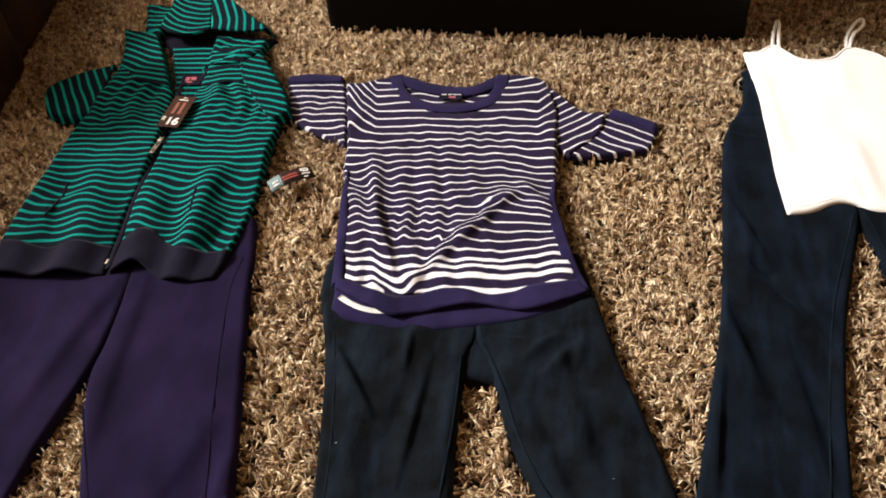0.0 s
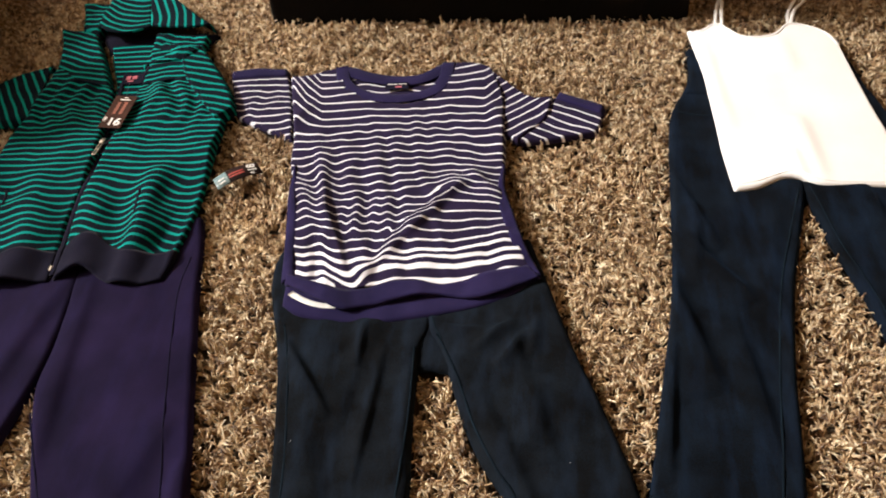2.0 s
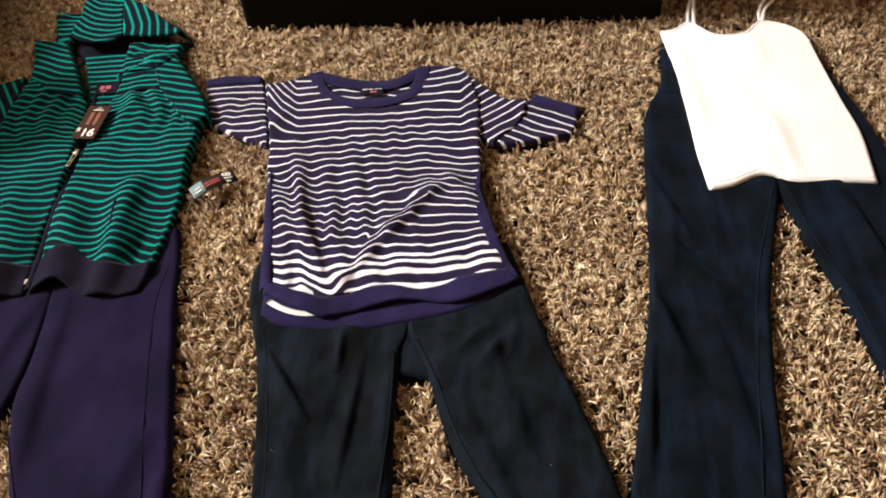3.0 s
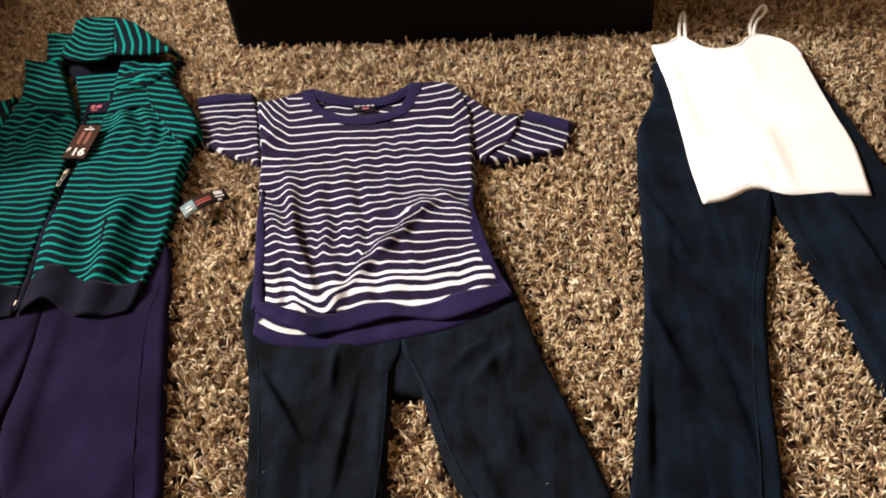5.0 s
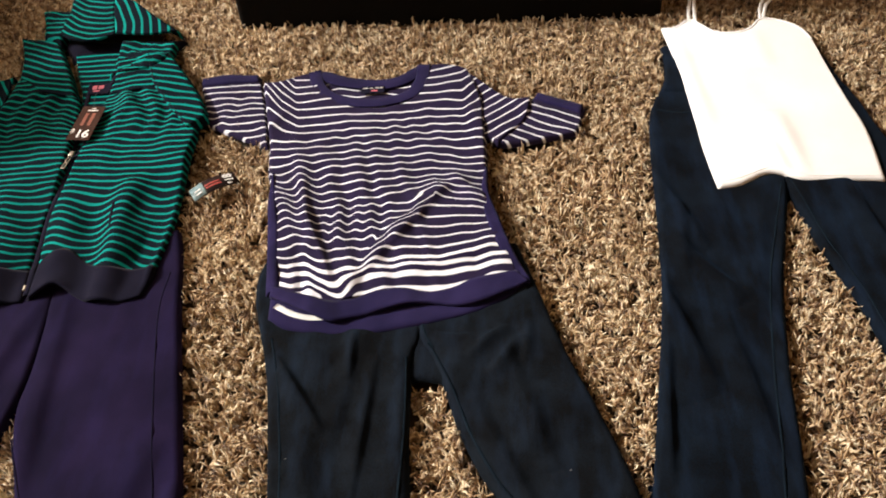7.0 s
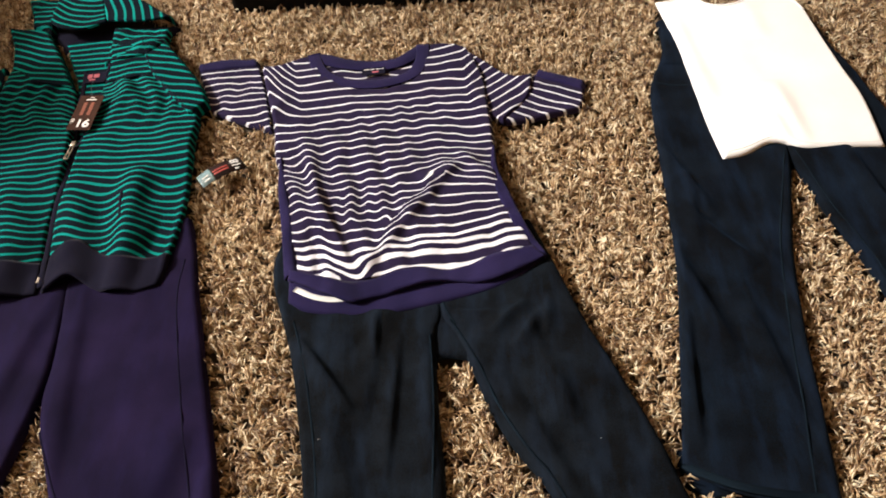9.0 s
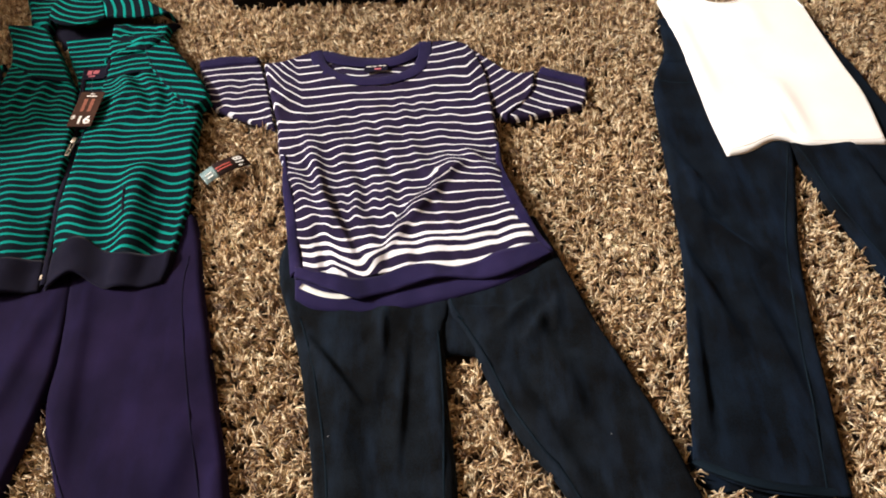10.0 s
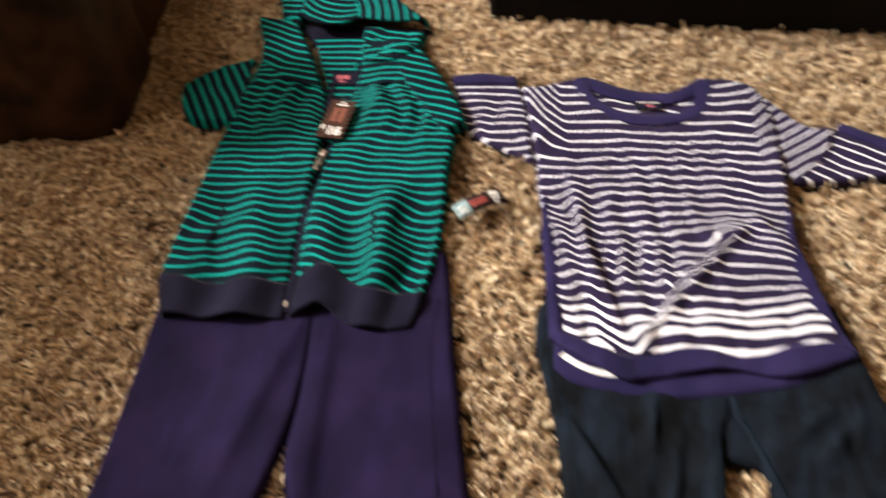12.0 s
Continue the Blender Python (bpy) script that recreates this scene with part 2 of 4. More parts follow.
def panel(name, left, right, material, parent, top=(), bottom=(), base=0.0, puff=0.012, hem=0.012, drop="LRTB", folds=(), ripple=0.0,
          ripple_scale=9.0, ripples=None, angle=0.0, bend=None, step=0.006, label="", seed=1.0, lift=None, solid=True, warp=0.004, stripes=None):
    """A piece of cloth between its left and right edges, each from the top down. drop: the edges that roll down to what it lies on."""
    along = max(np.linalg.norm(np.diff(np.array(e), axis=0), axis=1).sum() for e in (left, right))
    across = max(np.hypot(*(np.subtract(left[i], right[i]))) for i in (0, len(left) // 2 if len(left) == len(right) else -1, -1))
    n, m = max(6, int(along / step)), max(5, int(across / step))
    el, er = spline(left, n), spline(right, n)
    et = spline([left[0], *top, right[0]], m)
    eb = spline([left[-1], *bottom, right[-1]], m)
    u, v = np.meshgrid(np.linspace(0, 1, m), np.linspace(0, 1, n))
    u3, v3 = u[..., None], v[..., None]
    ruled = (1 - u3) * el[:, None] + u3 * er[:, None] + (1 - v3) * et[None] + v3 * eb[None]
    corner = (1 - u3) * (1 - v3) * el[0] + u3 * (1 - v3) * er[0] + (1 - u3) * v3 * el[-1] + u3 * v3 * er[-1]
    plan = ruled - corner
    x, y = plan[..., 0], plan[..., 1]
    wide = np.linalg.norm(er - el, axis=1)[:, None] + 1e-6
    tall = np.linalg.norm(eb - et, axis=1)[None] + 1e-6
    near = np.full(x.shape, 1.0)
    for key, dist in (("L", u * wide), ("R", (1 - u) * wide), ("T", v * tall), ("B", (1 - v) * tall)):
        if key in drop:
            k = np.clip(dist / hem, 0, 1)
            near = np.minimum(near, np.sqrt(np.clip(1 - (1 - k) ** 2, 0, 1)))
    z = np.zeros(x.shape)
    for f in folds:
        z = z + ridge(x, y, *f)
    if ripple:
        z = z + ripple * field(x, y, ripple_scale, seed) + ripple * 0.35 * field(x, y, ripple_scale * 3.1, seed + 5)
    if ripples is not None:
        z = z + ripples(x, y)
    z = base + near * (puff + np.maximum(z, -0.8 * puff))
    if lift is not None:
        z = z + lift(x, y)
    a = radians(angle)
    s, t = x * math.cos(a) + y * math.sin(a), 2.0 / 3 - (y * math.cos(a) - x * math.sin(a))
    if bend is not None:
        t = t + bend(x, y)
    t = t + warp * field(x, y, 7, seed + 2) + 0.45 * warp * field(x, y, 19, seed + 6)
    if stripes is not None:
        t = stripes(x, y) + 0.5
    verts = np.stack([x, y, z], -1).reshape(-1, 3)
    uv = np.stack([s, t], -1).reshape(-1, 2)
    SURFACES.append((verts, name))
    faces = [(i * m + j, (i + 1) * m + j, (i + 1) * m + j + 1, i * m + j + 1) for i in range(n - 1) for j in range(m - 1)]
    rim = [j for j in range(m)] + [i * m + m - 1 for i in range(1, n)] + [(n - 1) * m + j for j in range(m - 2, -1, -1)] + [i * m for i in range(n - 2, 0, -1)]
    OUTLINES.append(np.stack([verts[rim, 0], verts[rim, 1]], 1))
    if solid:
        # the turned-under edge
        count = len(verts)
        under = verts[rim].copy()
        under[:, 2] -= 0.006
        centre = under.mean(0)
        under[:, :2] += (centre[:2] - under[:, :2]) * 0.01
        verts, uv = np.vstack([verts, under]), np.vstack([uv, uv[rim]])
        k = len(rim)
        faces += [(rim[i], rim[(i + 1) % k], count + (i + 1) % k, count + i) for i in range(k)]
    return mesh_object(name, verts, faces, material, parent, label, uv)


def ribbon(name, points, width, thick, material, parent, label="", steps=40, over=None):
    """A flat tape along a smooth path of (x, y, z), with rounded flanks."""
    c = spline(points, steps) if over is None else hugging(points, steps, over)
    d = np.gradient(c, axis=0)
    side = np.stack([-d[:, 1], d[:, 0], np.zeros(len(c))], 1)
    side /= np.linalg.norm(side, axis=1)[:, None] + 1e-9
    prof = [(-0.5, 0.0), (-0.4, 0.8), (0.0, 1.0), (0.4, 0.8), (0.5, 0.0), (0.0, -0.2)]
    verts = np.concatenate([c + side * (a * width) + np.array([0, 0, 1]) * (b * thick) for a, b in prof]).reshape(len(prof), steps, 3)
    verts = verts.transpose(1, 0, 2).reshape(-1, 3)
    k = len(prof)
    faces = [(i * k + j, i * k + (j + 1) % k, (i + 1) * k + (j + 1) % k, (i + 1) * k + j) for i in range(steps - 1) for j in range(k)]
    faces += [tuple(range(k)), tuple(range((steps - 1) * k, steps * k))]
    return mesh_object(name, verts, faces, material, parent, label)


def lettering(name, body, size, m, material, parent, label=""):
    cu = bpy.data.curves.new(name, "FONT")
    cu.offset = 0.026 * size
    cu.body, cu.size, cu.extrude, cu.align_x, cu.align_y = body, size, 0.0002, "CENTER", "CENTER"
    tmp = bpy.data.objects.new(name + "_outline", cu)
    scene.collection.objects.link(tmp)
    bpy.context.view_layer.update()
    me = bpy.data.meshes.new_from_object(tmp.evaluated_get(bpy.context.evaluated_depsgraph_get()))
    bpy.data.objects.remove(tmp)
    me.name = name
    me.transform(m)
    me.materials.clear()
    me.materials.append(material)
    return tagged(attach(new(name, me), parent), label)


# ---- the room ----
# unseen shell; its pale warm walls and ceiling are there to bounce fill light
X0, X1, Y0, Y1, ZF, ZC = -2.35, 2.7, -2.6, 3.4, -0.04, 3.0


def structure(ob):
    return tagged(ob, kind="structure")


structure(part("floor", box(X0 - 0.1, Y0 - 0.1, ZF - 0.1, X1 + 0.1, Y1 + 0.1, ZF), M_WOOD))
structure(part("ceiling", box(X0 - 0.1, Y0 - 0.1, ZC, X1 + 0.1, Y1 + 0.1, ZC + 0.1), M_CEIL))
structure(part("wall_north", box(X0 - 0.1, Y1, ZF, X1 + 0.1, Y1 + 0.1, ZC), M_WALL))
structure(part("wall_south", box(X0 - 0.1, Y0 - 0.1, ZF, X1 + 0.1, Y0, ZC), M_WALL))
structure(part("wall_east", box(X1, Y0, ZF, X1 + 0.1, Y1, ZC), M_WALL))
# unseen window; its sill is raised to dim the rug's west side
WY0, WY1, WZ0, WZ1 = -1.3, 3.1, 1.15, 2.92
wall_w = new("wall_west")
structure(wall_w)
for y0, z0, y1, z1 in ((Y0, ZF, WY0, ZC), (WY1, ZF, Y1, ZC), (WY0, ZF, WY1, WZ0), (WY0, WZ1, WY1, ZC)):
    part("wall_piece", box(X0 - 0.1, y0, z0, X0, y1, z1), M_WALL, wall_w)
win = structure(new("window_1"))
for y0, z0, y1, z1 in ((WY0, WZ0, WY1, WZ0 + 0.05), (WY0, WZ1 - 0.05, WY1, WZ1), (WY0, WZ0 + 0.05, WY0 + 0.05, WZ1 - 0.05), (WY1 - 0.05, WZ0 + 0.05, WY1, WZ1 - 0.05)):
    part("window_frame", box(X0 - 0.08, y0, z0, X0 - 0.02, y1, z1, 0.004, 1), M_FRAME, win)

# ---- black ottoman and dark sofa ----


def ottoman():
    turn = Matrix.Translation((-0.430, 0.866, 0)) @ Matrix.Rotation(math.atan2(-0.058, 0.995), 4, "Z")
    root = group_root("ottoman", "low black vinyl ottoman standing on the shag rug", "ottoman", turn.translation)
    part("body", box(0.0, 0.0, -0.03, 0.992, 0.52, 0.33, 0.018, 4, turn), M_BLACK, root, smooth=True)
    part("lid", box(-0.008, -0.008, 0.334, 1.000, 0.528, 0.42, 0.025, 4, turn), M_BLACK, root, "padded black lid", smooth=True)
    part("piping", box(-0.006, -0.006, 0.326, 0.998, 0.526, 0.336, 0.004, 2, turn), M_BLACK, root, smooth=True)


def sofa():
    root = group_root("sofa", "dark brown leather sofa at the edge of the rug", "sofa", (-1.7, 1.2, -0.03))

    def cushion(x0, y0, z0, x1, y1, z1, bevel, amp, seed):
        bm = box(x0, y0, z0, x1, y1, z1)
        bmesh.ops.subdivide_edges(bm, edges=bm.edges[:], cuts=14, use_grid_fill=True)
        cx, cy, cz = (x0 + x1) / 2, (y0 + y1) / 2, (z0 + z1) / 2
        hx, hy, hz = (x1 - x0) / 2, (y1 - y0) / 2, (z1 - z0) / 2
        for v in bm.verts:
            p = Vector((v.co.x - cx, v.co.y - cy, v.co.z - cz))
            inner = Vector((max(-hx + bevel, min(hx - bevel, p.x)), max(-hy + bevel, min(hy - bevel, p.y)), max(-hz + bevel, min(hz - bevel, p.z))))
            d = p - inner
            if d.length > 1e-6:
                p = inner + d.normalized() * bevel
            w = noise.noise((v.co.x * 5 + seed, v.co.y * 9, v.co.z * 3)) * amp
            v.co = Vector((cx, cy, cz)) + p * (1 + w)
        return bm

    part("base", cushion(-1.97, 0.66, -0.035, -1.145, 1.92, 0.20, 0.05, 0.01, 1), M_SOFA, root, smooth=True)
    arm = cushion(-1.95, 0.435, -0.035, -1.130, 0.72, 0.39, 0.05, 0.0, 3)
    for v in arm.verts:
        pleat = 0.009 * math.sin(v.co.x * 42) + 0.010 * noise.noise((v.co.x * 11, v.co.y * 11, v.co.z * 2))
        v.co += Vector((pleat * 0.6, pleat, 0))
    part("arm", arm, M_SOFA, root, "loosely creased leather arm", smooth=True)
    part("seat", cushion(-1.87, 0.69, 0.19, -1.130, 1.88, 0.27, 0.06, 0.015, 5), M_SOFA, root, smooth=True)
    part("backrest", cushion(-2.00, 0.69, 0.19, -1.78, 1.90, 0.60, 0.09, 0.015, 7), M_SOFA, root, smooth=True)
    # the sofa stands askew to the rug, turned about its front corner
    corner = Matrix.Translation((SOFA_X, SOFA_Y, 0))
    root.matrix_basis = corner @ Matrix.Rotation(SOFA_TURN, 4, "Z") @ corner.inverted() @ root.matrix_basis


SOFA_X, SOFA_Y, SOFA_TURN = -1.13, 0.44, radians(7)
ottoman()
sofa()

# ---- purple-navy knit pants under the hooded top ----


def purple_pants():
    root = group_root("pants", "purple-navy knit capri pants laid flat on the rug", "pants", (-0.6, -0.2, 0))
    panel("leg", [(-0.885, 0.10), (-0.893, 0.02), (-0.882, -0.15), (-0.873, -0.343), (-0.868, -0.60)],
          [(-0.618, 0.10), (-0.605, -0.05), (-0.599, -0.15), (-0.603, -0.215), (-0.616, -0.307), (-0.629, -0.382), (-0.634, -0.45), (-0.645, -0.60)], M_PANTS, root,
          base=-0.006, puff=0.011, hem=0.010, ripple=0.005, ripple_scale=7, folds=[(-0.63, 0.02, -0.70, -0.34, 0.040, 0.009, 1.6)], seed=3)
    panel("leg", [(-0.632, 0.10), (-0.613, -0.05), (-0.603, -0.15), (-0.597, -0.25), (-0.56, -0.356), (-0.523, -0.454), (-0.475, -0.60)],
          [(-0.42, 0.17), (-0.405, 0.12), (-0.374, -0.037), (-0.325, -0.254), (-0.285, -0.435), (-0.262, -0.60)], M_PANTS, root,
          base=-0.006, puff=0.011, hem=0.010, ripple=0.005, ripple_scale=7, seed=8,
          folds=[(-0.585, 0.03, -0.545, -0.40, 0.030, 0.008, 1.5), (-0.35, -0.28, -0.43, -0.52, 0.04, 0.007, 1.4), (-0.31, -0.46, -0.315, -0.36, 0.016, 0.008)])
    ribbon("side_seam", [(-0.414, 0.06, 0.0075), (-0.412, -0.039, 0.0085), (-0.374, -0.235, 0.0085), (-0.327, -0.439, 0.0085), (-0.30, -0.59, 0.007)],
           0.0028, 0.0005, M_PANTS_SEAM, root, "dark stitched side seam", over=0.0001)
    ribbon("inner_seam", [(-0.590, -0.27, 0.006), (-0.545, -0.37, 0.0075), (-0.497, -0.47, 0.008), (-0.46, -0.59, 0.006)], 0.0028, 0.0005, M_PANTS_SEAM, root, over=0.0001)
    for k, (dx, dy) in enumerate(((-0.028, 0.012), (0.026, 0.014), (-0.012, -0.034), (0.014, -0.030))):
        ribbon("tie", [(-0.306, -0.452, 0.010), (-0.306 + dx * 0.6, -0.452 + dy * 0.8, 0.020), (-0.306 + dx, -0.452 + dy, 0.010)], 0.006, 0.002, M_PANTS, root,
               "small gathered tie near the leg hem", 12)


# ---- jeans ----


def centre_jeans():
    root = group_root("jeans", "dark blue denim jeans spread flat beneath the striped shirt", "jeans", (0.05, -0.2, 0))
    panel("leg", [(-0.235, 0.10), (-0.252, 0.05), (-0.247, -0.02), (-0.213, -0.142), (-0.192, -0.252), (-0.169, -0.426), (-0.16, -0.60), (-0.155, -0.80)],
          [(0.038, 0.10), (0.042, -0.09), (0.032, -0.136), (0.029, -0.192), (0.030, -0.297), (0.036, -0.425), (0.030, -0.60), (0.02, -0.80)], M_JEANS, root,
          base=-0.006, puff=0.011, hem=0.010, ripple=0.006, ripple_scale=9, seed=11, step=0.0045,
          folds=[(-0.05, -0.08, -0.10, -0.34, 0.035, 0.007, 1.6), (-0.20, -0.10, -0.10, -0.16, 0.02, 0.004), (0.012, -0.12, 0.02, -0.50, 0.014, 0.005), (-0.18, -0.16, -0.08, -0.52, 0.045, 0.007, 1.3), (-0.065, -0.09, -0.070, -0.19, 0.010, 0.008, 1.5), (-0.20, -0.13, -0.10, -0.29, 0.018, 0.011, 1.6), (-0.03, -0.14, -0.05, -0.40, 0.016, 0.009, 1.6)])
    panel("leg", [(0.030, 0.10), (0.034, -0.09), (0.052, -0.136), (0.072, -0.181), (0.087, -0.228), (0.106, -0.290), (0.136, -0.358), (0.182, -0.435), (0.25, -0.60), (0.32, -0.78)],
          [(0.205, 0.10), (0.236, -0.005), (0.275, -0.142), (0.312, -0.244), (0.349, -0.357), (0.377, -0.467), (0.42, -0.60), (0.47, -0.75)], M_JEANS, root,
          base=-0.006, puff=0.011, hem=0.010, ripple=0.006, ripple_scale=9, seed=14, step=0.0045,
          folds=[(0.16, -0.08, 0.24, -0.36, 0.040, 0.008, 1.8), (0.09, -0.16, 0.16, -0.10, 0.016, 0.004), (0.12, -0.22, 0.23, -0.47, 0.028, 0.008, 1.6), (0.115, -0.155, 0.180, -0.090, 0.010, 0.009, 1.5), (0.150, -0.19, 0.205, -0.11, 0.011, 0.009, 1.5), (0.205, -0.17, 0.215, -0.08, 0.010, 0.008, 1.5), (0.23, -0.20, 0.21, -0.34, 0.024, 0.006), (0.06, -0.105, 0.13, -0.115, 0.010, 0.007)])
    panel("crotch", [(0.018, -0.10), (0.018, -0.15), (0.020, -0.190)], [(0.062, -0.10), (0.082, -0.15), (0.096, -0.198)], M_JEANS, root, bottom=[(0.052, -0.188)],
          base=-0.006, puff=0.007, hem=0.006, seed=2, ripple=0.002, ripple_scale=20)
    panel("fly", [(0.016, 0.0), (0.018, -0.08), (0.030, -0.140)], [(0.064, 0.0), (0.062, -0.08), (0.054, -0.140)], M_JEANS, root,
          base=-0.001, puff=0.007, hem=0.014, drop="LRB", seed=4, ripple=0.003, ripple_scale=22, label="stitched fly front", step=0.004, lift=lambda x, y: -0.007 * np.clip((-0.06 - y) / 0.07, 0, 1))
    ribbon("inseam", [(0.020, -0.15, 0.006), (0.022, -0.292, 0.007), (0.016, -0.45, 0.007), (0.006, -0.78, 0.005)], 0.0035, 0.0007, M_SEAM, root, "lighter felled seam", over=-0.0003)
    ribbon("inseam", [(0.054, -0.12, 0.005), (0.086, -0.190, 0.005), (0.104, -0.240, 0.006), (0.124, -0.300, 0.006), (0.160, -0.375, 0.006), (0.198, -0.440, 0.006), (0.335, -0.77, 0.004)], 0.004, 0.0009,
           M_SEAM, root, "lighter felled seam", over=-0.0003)
    ribbon("fly_seam", [(0.036, 0.0, 0.008), (0.040, -0.06, 0.0085), (0.048, -0.10, 0.008), (0.062, -0.13, 0.006)], 0.0035, 0.0007, M_SEAM, root, over=-0.0003)
    ribbon("outseam", [(-0.206, -0.10, 0.003), (-0.188, -0.165, 0.004), (-0.170, -0.252, 0.004), (-0.148, -0.426, 0.004), (-0.133, -0.79, 0.003)], 0.0035, 0.0007, M_SEAM, root, over=-0.0003)


def right_jeans():
    root = group_root("jeans", "dark blue bootcut jeans with stretch waist under a camisole", "jeans", (0.6, 0, 0))
    panel("leg", [(0.515, 0.52), (0.486, 0.452), (0.469, 0.324), (0.454, 0.121), (0.438, -0.041), (0.408, -0.214), (0.372, -0.409)],
          [(0.70, 0.52), (0.70, 0.40), (0.704, 0.24), (0.672, 0.10), (0.640, -0.021), (0.611, -0.187), (0.594, -0.332), (0.575, -0.480)], M_BLUEJEANS, root,
          bottom=[(0.388, -0.430), (0.443, -0.460), (0.500, -0.476)], base=-0.006, puff=0.012, hem=0.011, ripple=0.006, ripple_scale=8, seed=21, step=0.0045,
          folds=[(0.425, 0.02, 0.490, -0.24, 0.046, 0.019, 1.9), (0.45, 0.30, 0.53, 0.06, 0.03, 0.010, 2.0), (0.47, 0.10, 0.57, -0.06, 0.035, 0.012, 2.0), (0.53, -0.10, 0.56, -0.36, 0.03, 0.009, 1.8), (0.66, 0.24, 0.58, -0.10, 0.02, 0.004), (0.43, -0.14, 0.40, -0.39, 0.020, 0.010, 2.0), (0.50, 0.18, 0.48, -0.02, 0.014, 0.006), (0.62, -0.05, 0.59, -0.40, 0.012, 0.005)], drop="LRT")
    panel("leg", [(0.70, 0.52), (0.70, 0.40), (0.698, 0.235), (0.715, 0.093), (0.748, -0.062), (0.766, -0.206), (0.80, -0.46)],
          [(0.872, 0.52), (0.886, 0.49), (0.908, 0.37), (0.925, 0.25), (0.955, 0.0), (0.975, -0.2), (1.0, -0.47)], M_BLUEJEANS, root,
          base=-0.006, puff=0.012, hem=0.011, ripple=0.006, ripple_scale=8, seed=25, folds=[(0.80, 0.24, 0.86, -0.20, 0.03, 0.012, 2.5)])
    panel("waist_panel", [(0.537, 0.672), (0.536, 0.61), (0.528, 0.555), (0.508, 0.50)], [(0.86, 0.66), (0.868, 0.60), (0.876, 0.54), (0.882, 0.48)], M_BLUEJEANS, root,
          base=-0.006, puff=0.014, hem=0.012, ripple=0.003, ripple_scale=14, seed=29, label="dark stretch waist panel")
    ribbon("yoke_seam", [(0.484, 0.455, 0.008), (0.53, 0.440, 0.0115), (0.58, 0.436, 0.012)], 0.0035, 0.0007, M_SEAM, root, over=-0.0003)
    ribbon("inseam", [(0.690, 0.22, 0.010), (0.652, 0.10, 0.010), (0.616, -0.021, 0.010), (0.585, -0.187, 0.010), (0.563, -0.332, 0.010), (0.540, -0.470, 0.009)], 0.0035, 0.0007, M_SEAM, root,
           "lighter felled seam", over=-0.0003)
    ribbon("inseam", [(0.706, 0.225, 0.007), (0.730, 0.093, 0.008), (0.763, -0.062, 0.008), (0.781, -0.206, 0.008)], 0.0035, 0.0007, M_SEAM, root, "lighter felled seam", over=-0.0003)
    panel("back_hem", [(0.365, -0.370), (0.378, -0.432)], [(0.588, -0.430), (0.573, -0.488)], M_BLUEJEANS, root, bottom=[(0.420, -0.450), (0.490, -0.476)],
          base=-0.022, puff=0.005, hem=0.006, drop="LRB", label="inside of the open leg hem")
    ribbon("cuff", [(0.374, -0.405, -0.001), (0.392, -0.424, 0.008), (0.443, -0.450, 0.010), (0.500, -0.466, 0.010), (0.572, -0.474, 0.001)], 0.014, 0.002, M_SEAM, root,
           "turned and stitched leg hem")


# ---- striped shirt ----


def tee_ripples(x, y):
    low = np.clip((0.48 - y) / 0.22, 0, 1)
    leftish = np.clip((0.12 - x) / 0.20, 0.25, 1) * np.clip((x + 0.262) / 0.05, 0, 1)
    phase = x * 125 + 2.2 * field(x, y, 6, 4.0) + 1.6 * field(x, y, 16, 1.0) + y * 26
    patchy = 0.75 + 0.8 * field(x, y, 7, 12.0)
    waves = 0.0032 * low * leftish * patchy * (np.sin(phase) + 0.4 * np.sin(1.7 * phase + 1))
    return waves + 0.0045 * field(x, y, 10, 9.0) + 0.0030 * field(x, y, 26, 2.0)


# where some of the stripes, counted from the neck, cross eight lines that run down the shirt from side to side
STRIPE_LINES = (-0.263, -0.235, -0.206, -0.115, -0.059, 0.052, 0.118, 0.153)
STRIPE_Y = {
    -4: (0.681, 0.630, 0.575, 0.574, 0.577, 0.581, 0.599, 0.637),
    0: (0.568, 0.501, 0.468, 0.473, 0.469, 0.479, 0.471, 0.512),
    3: (0.398, 0.392, 0.392, 0.401, 0.403, 0.404, 0.397, 0.399),
    6: (0.314, 0.323, 0.324, 0.333, 0.331, 0.336, 0.318, 0.317),
    9: (0.254, 0.252, 0.256, 0.260, 0.264, 0.275, 0.260, 0.261),
    12: (0.199, 0.207, 0.198, 0.194, 0.195, 0.234, 0.212, 0.200),
    14: (0.154, 0.163, 0.156, 0.153, 0.152, 0.189, 0.183, 0.174),
    16: (0.123, 0.115, 0.119, 0.108, 0.097, 0.135, 0.138, 0.140),
    18: (0.079, 0.071, 0.072, 0.058, 0.055, 0.083, 0.094, 0.102),
    19: (0.057, 0.056, 0.050, 0.033, 0.034, 0.058, 0.069, 0.083),
    20: (0.039, 0.033, 0.025, 0.017, 0.023, 0.042, 0.048, 0.060),
    21: (0.014, 0.006, 0.003, -0.012, -0.003, 0.022, 0.032, 0.040),
    22: (-0.007, -0.011, -0.011, -0.032, -0.032, -0.016, 0.000, 0.011),
}


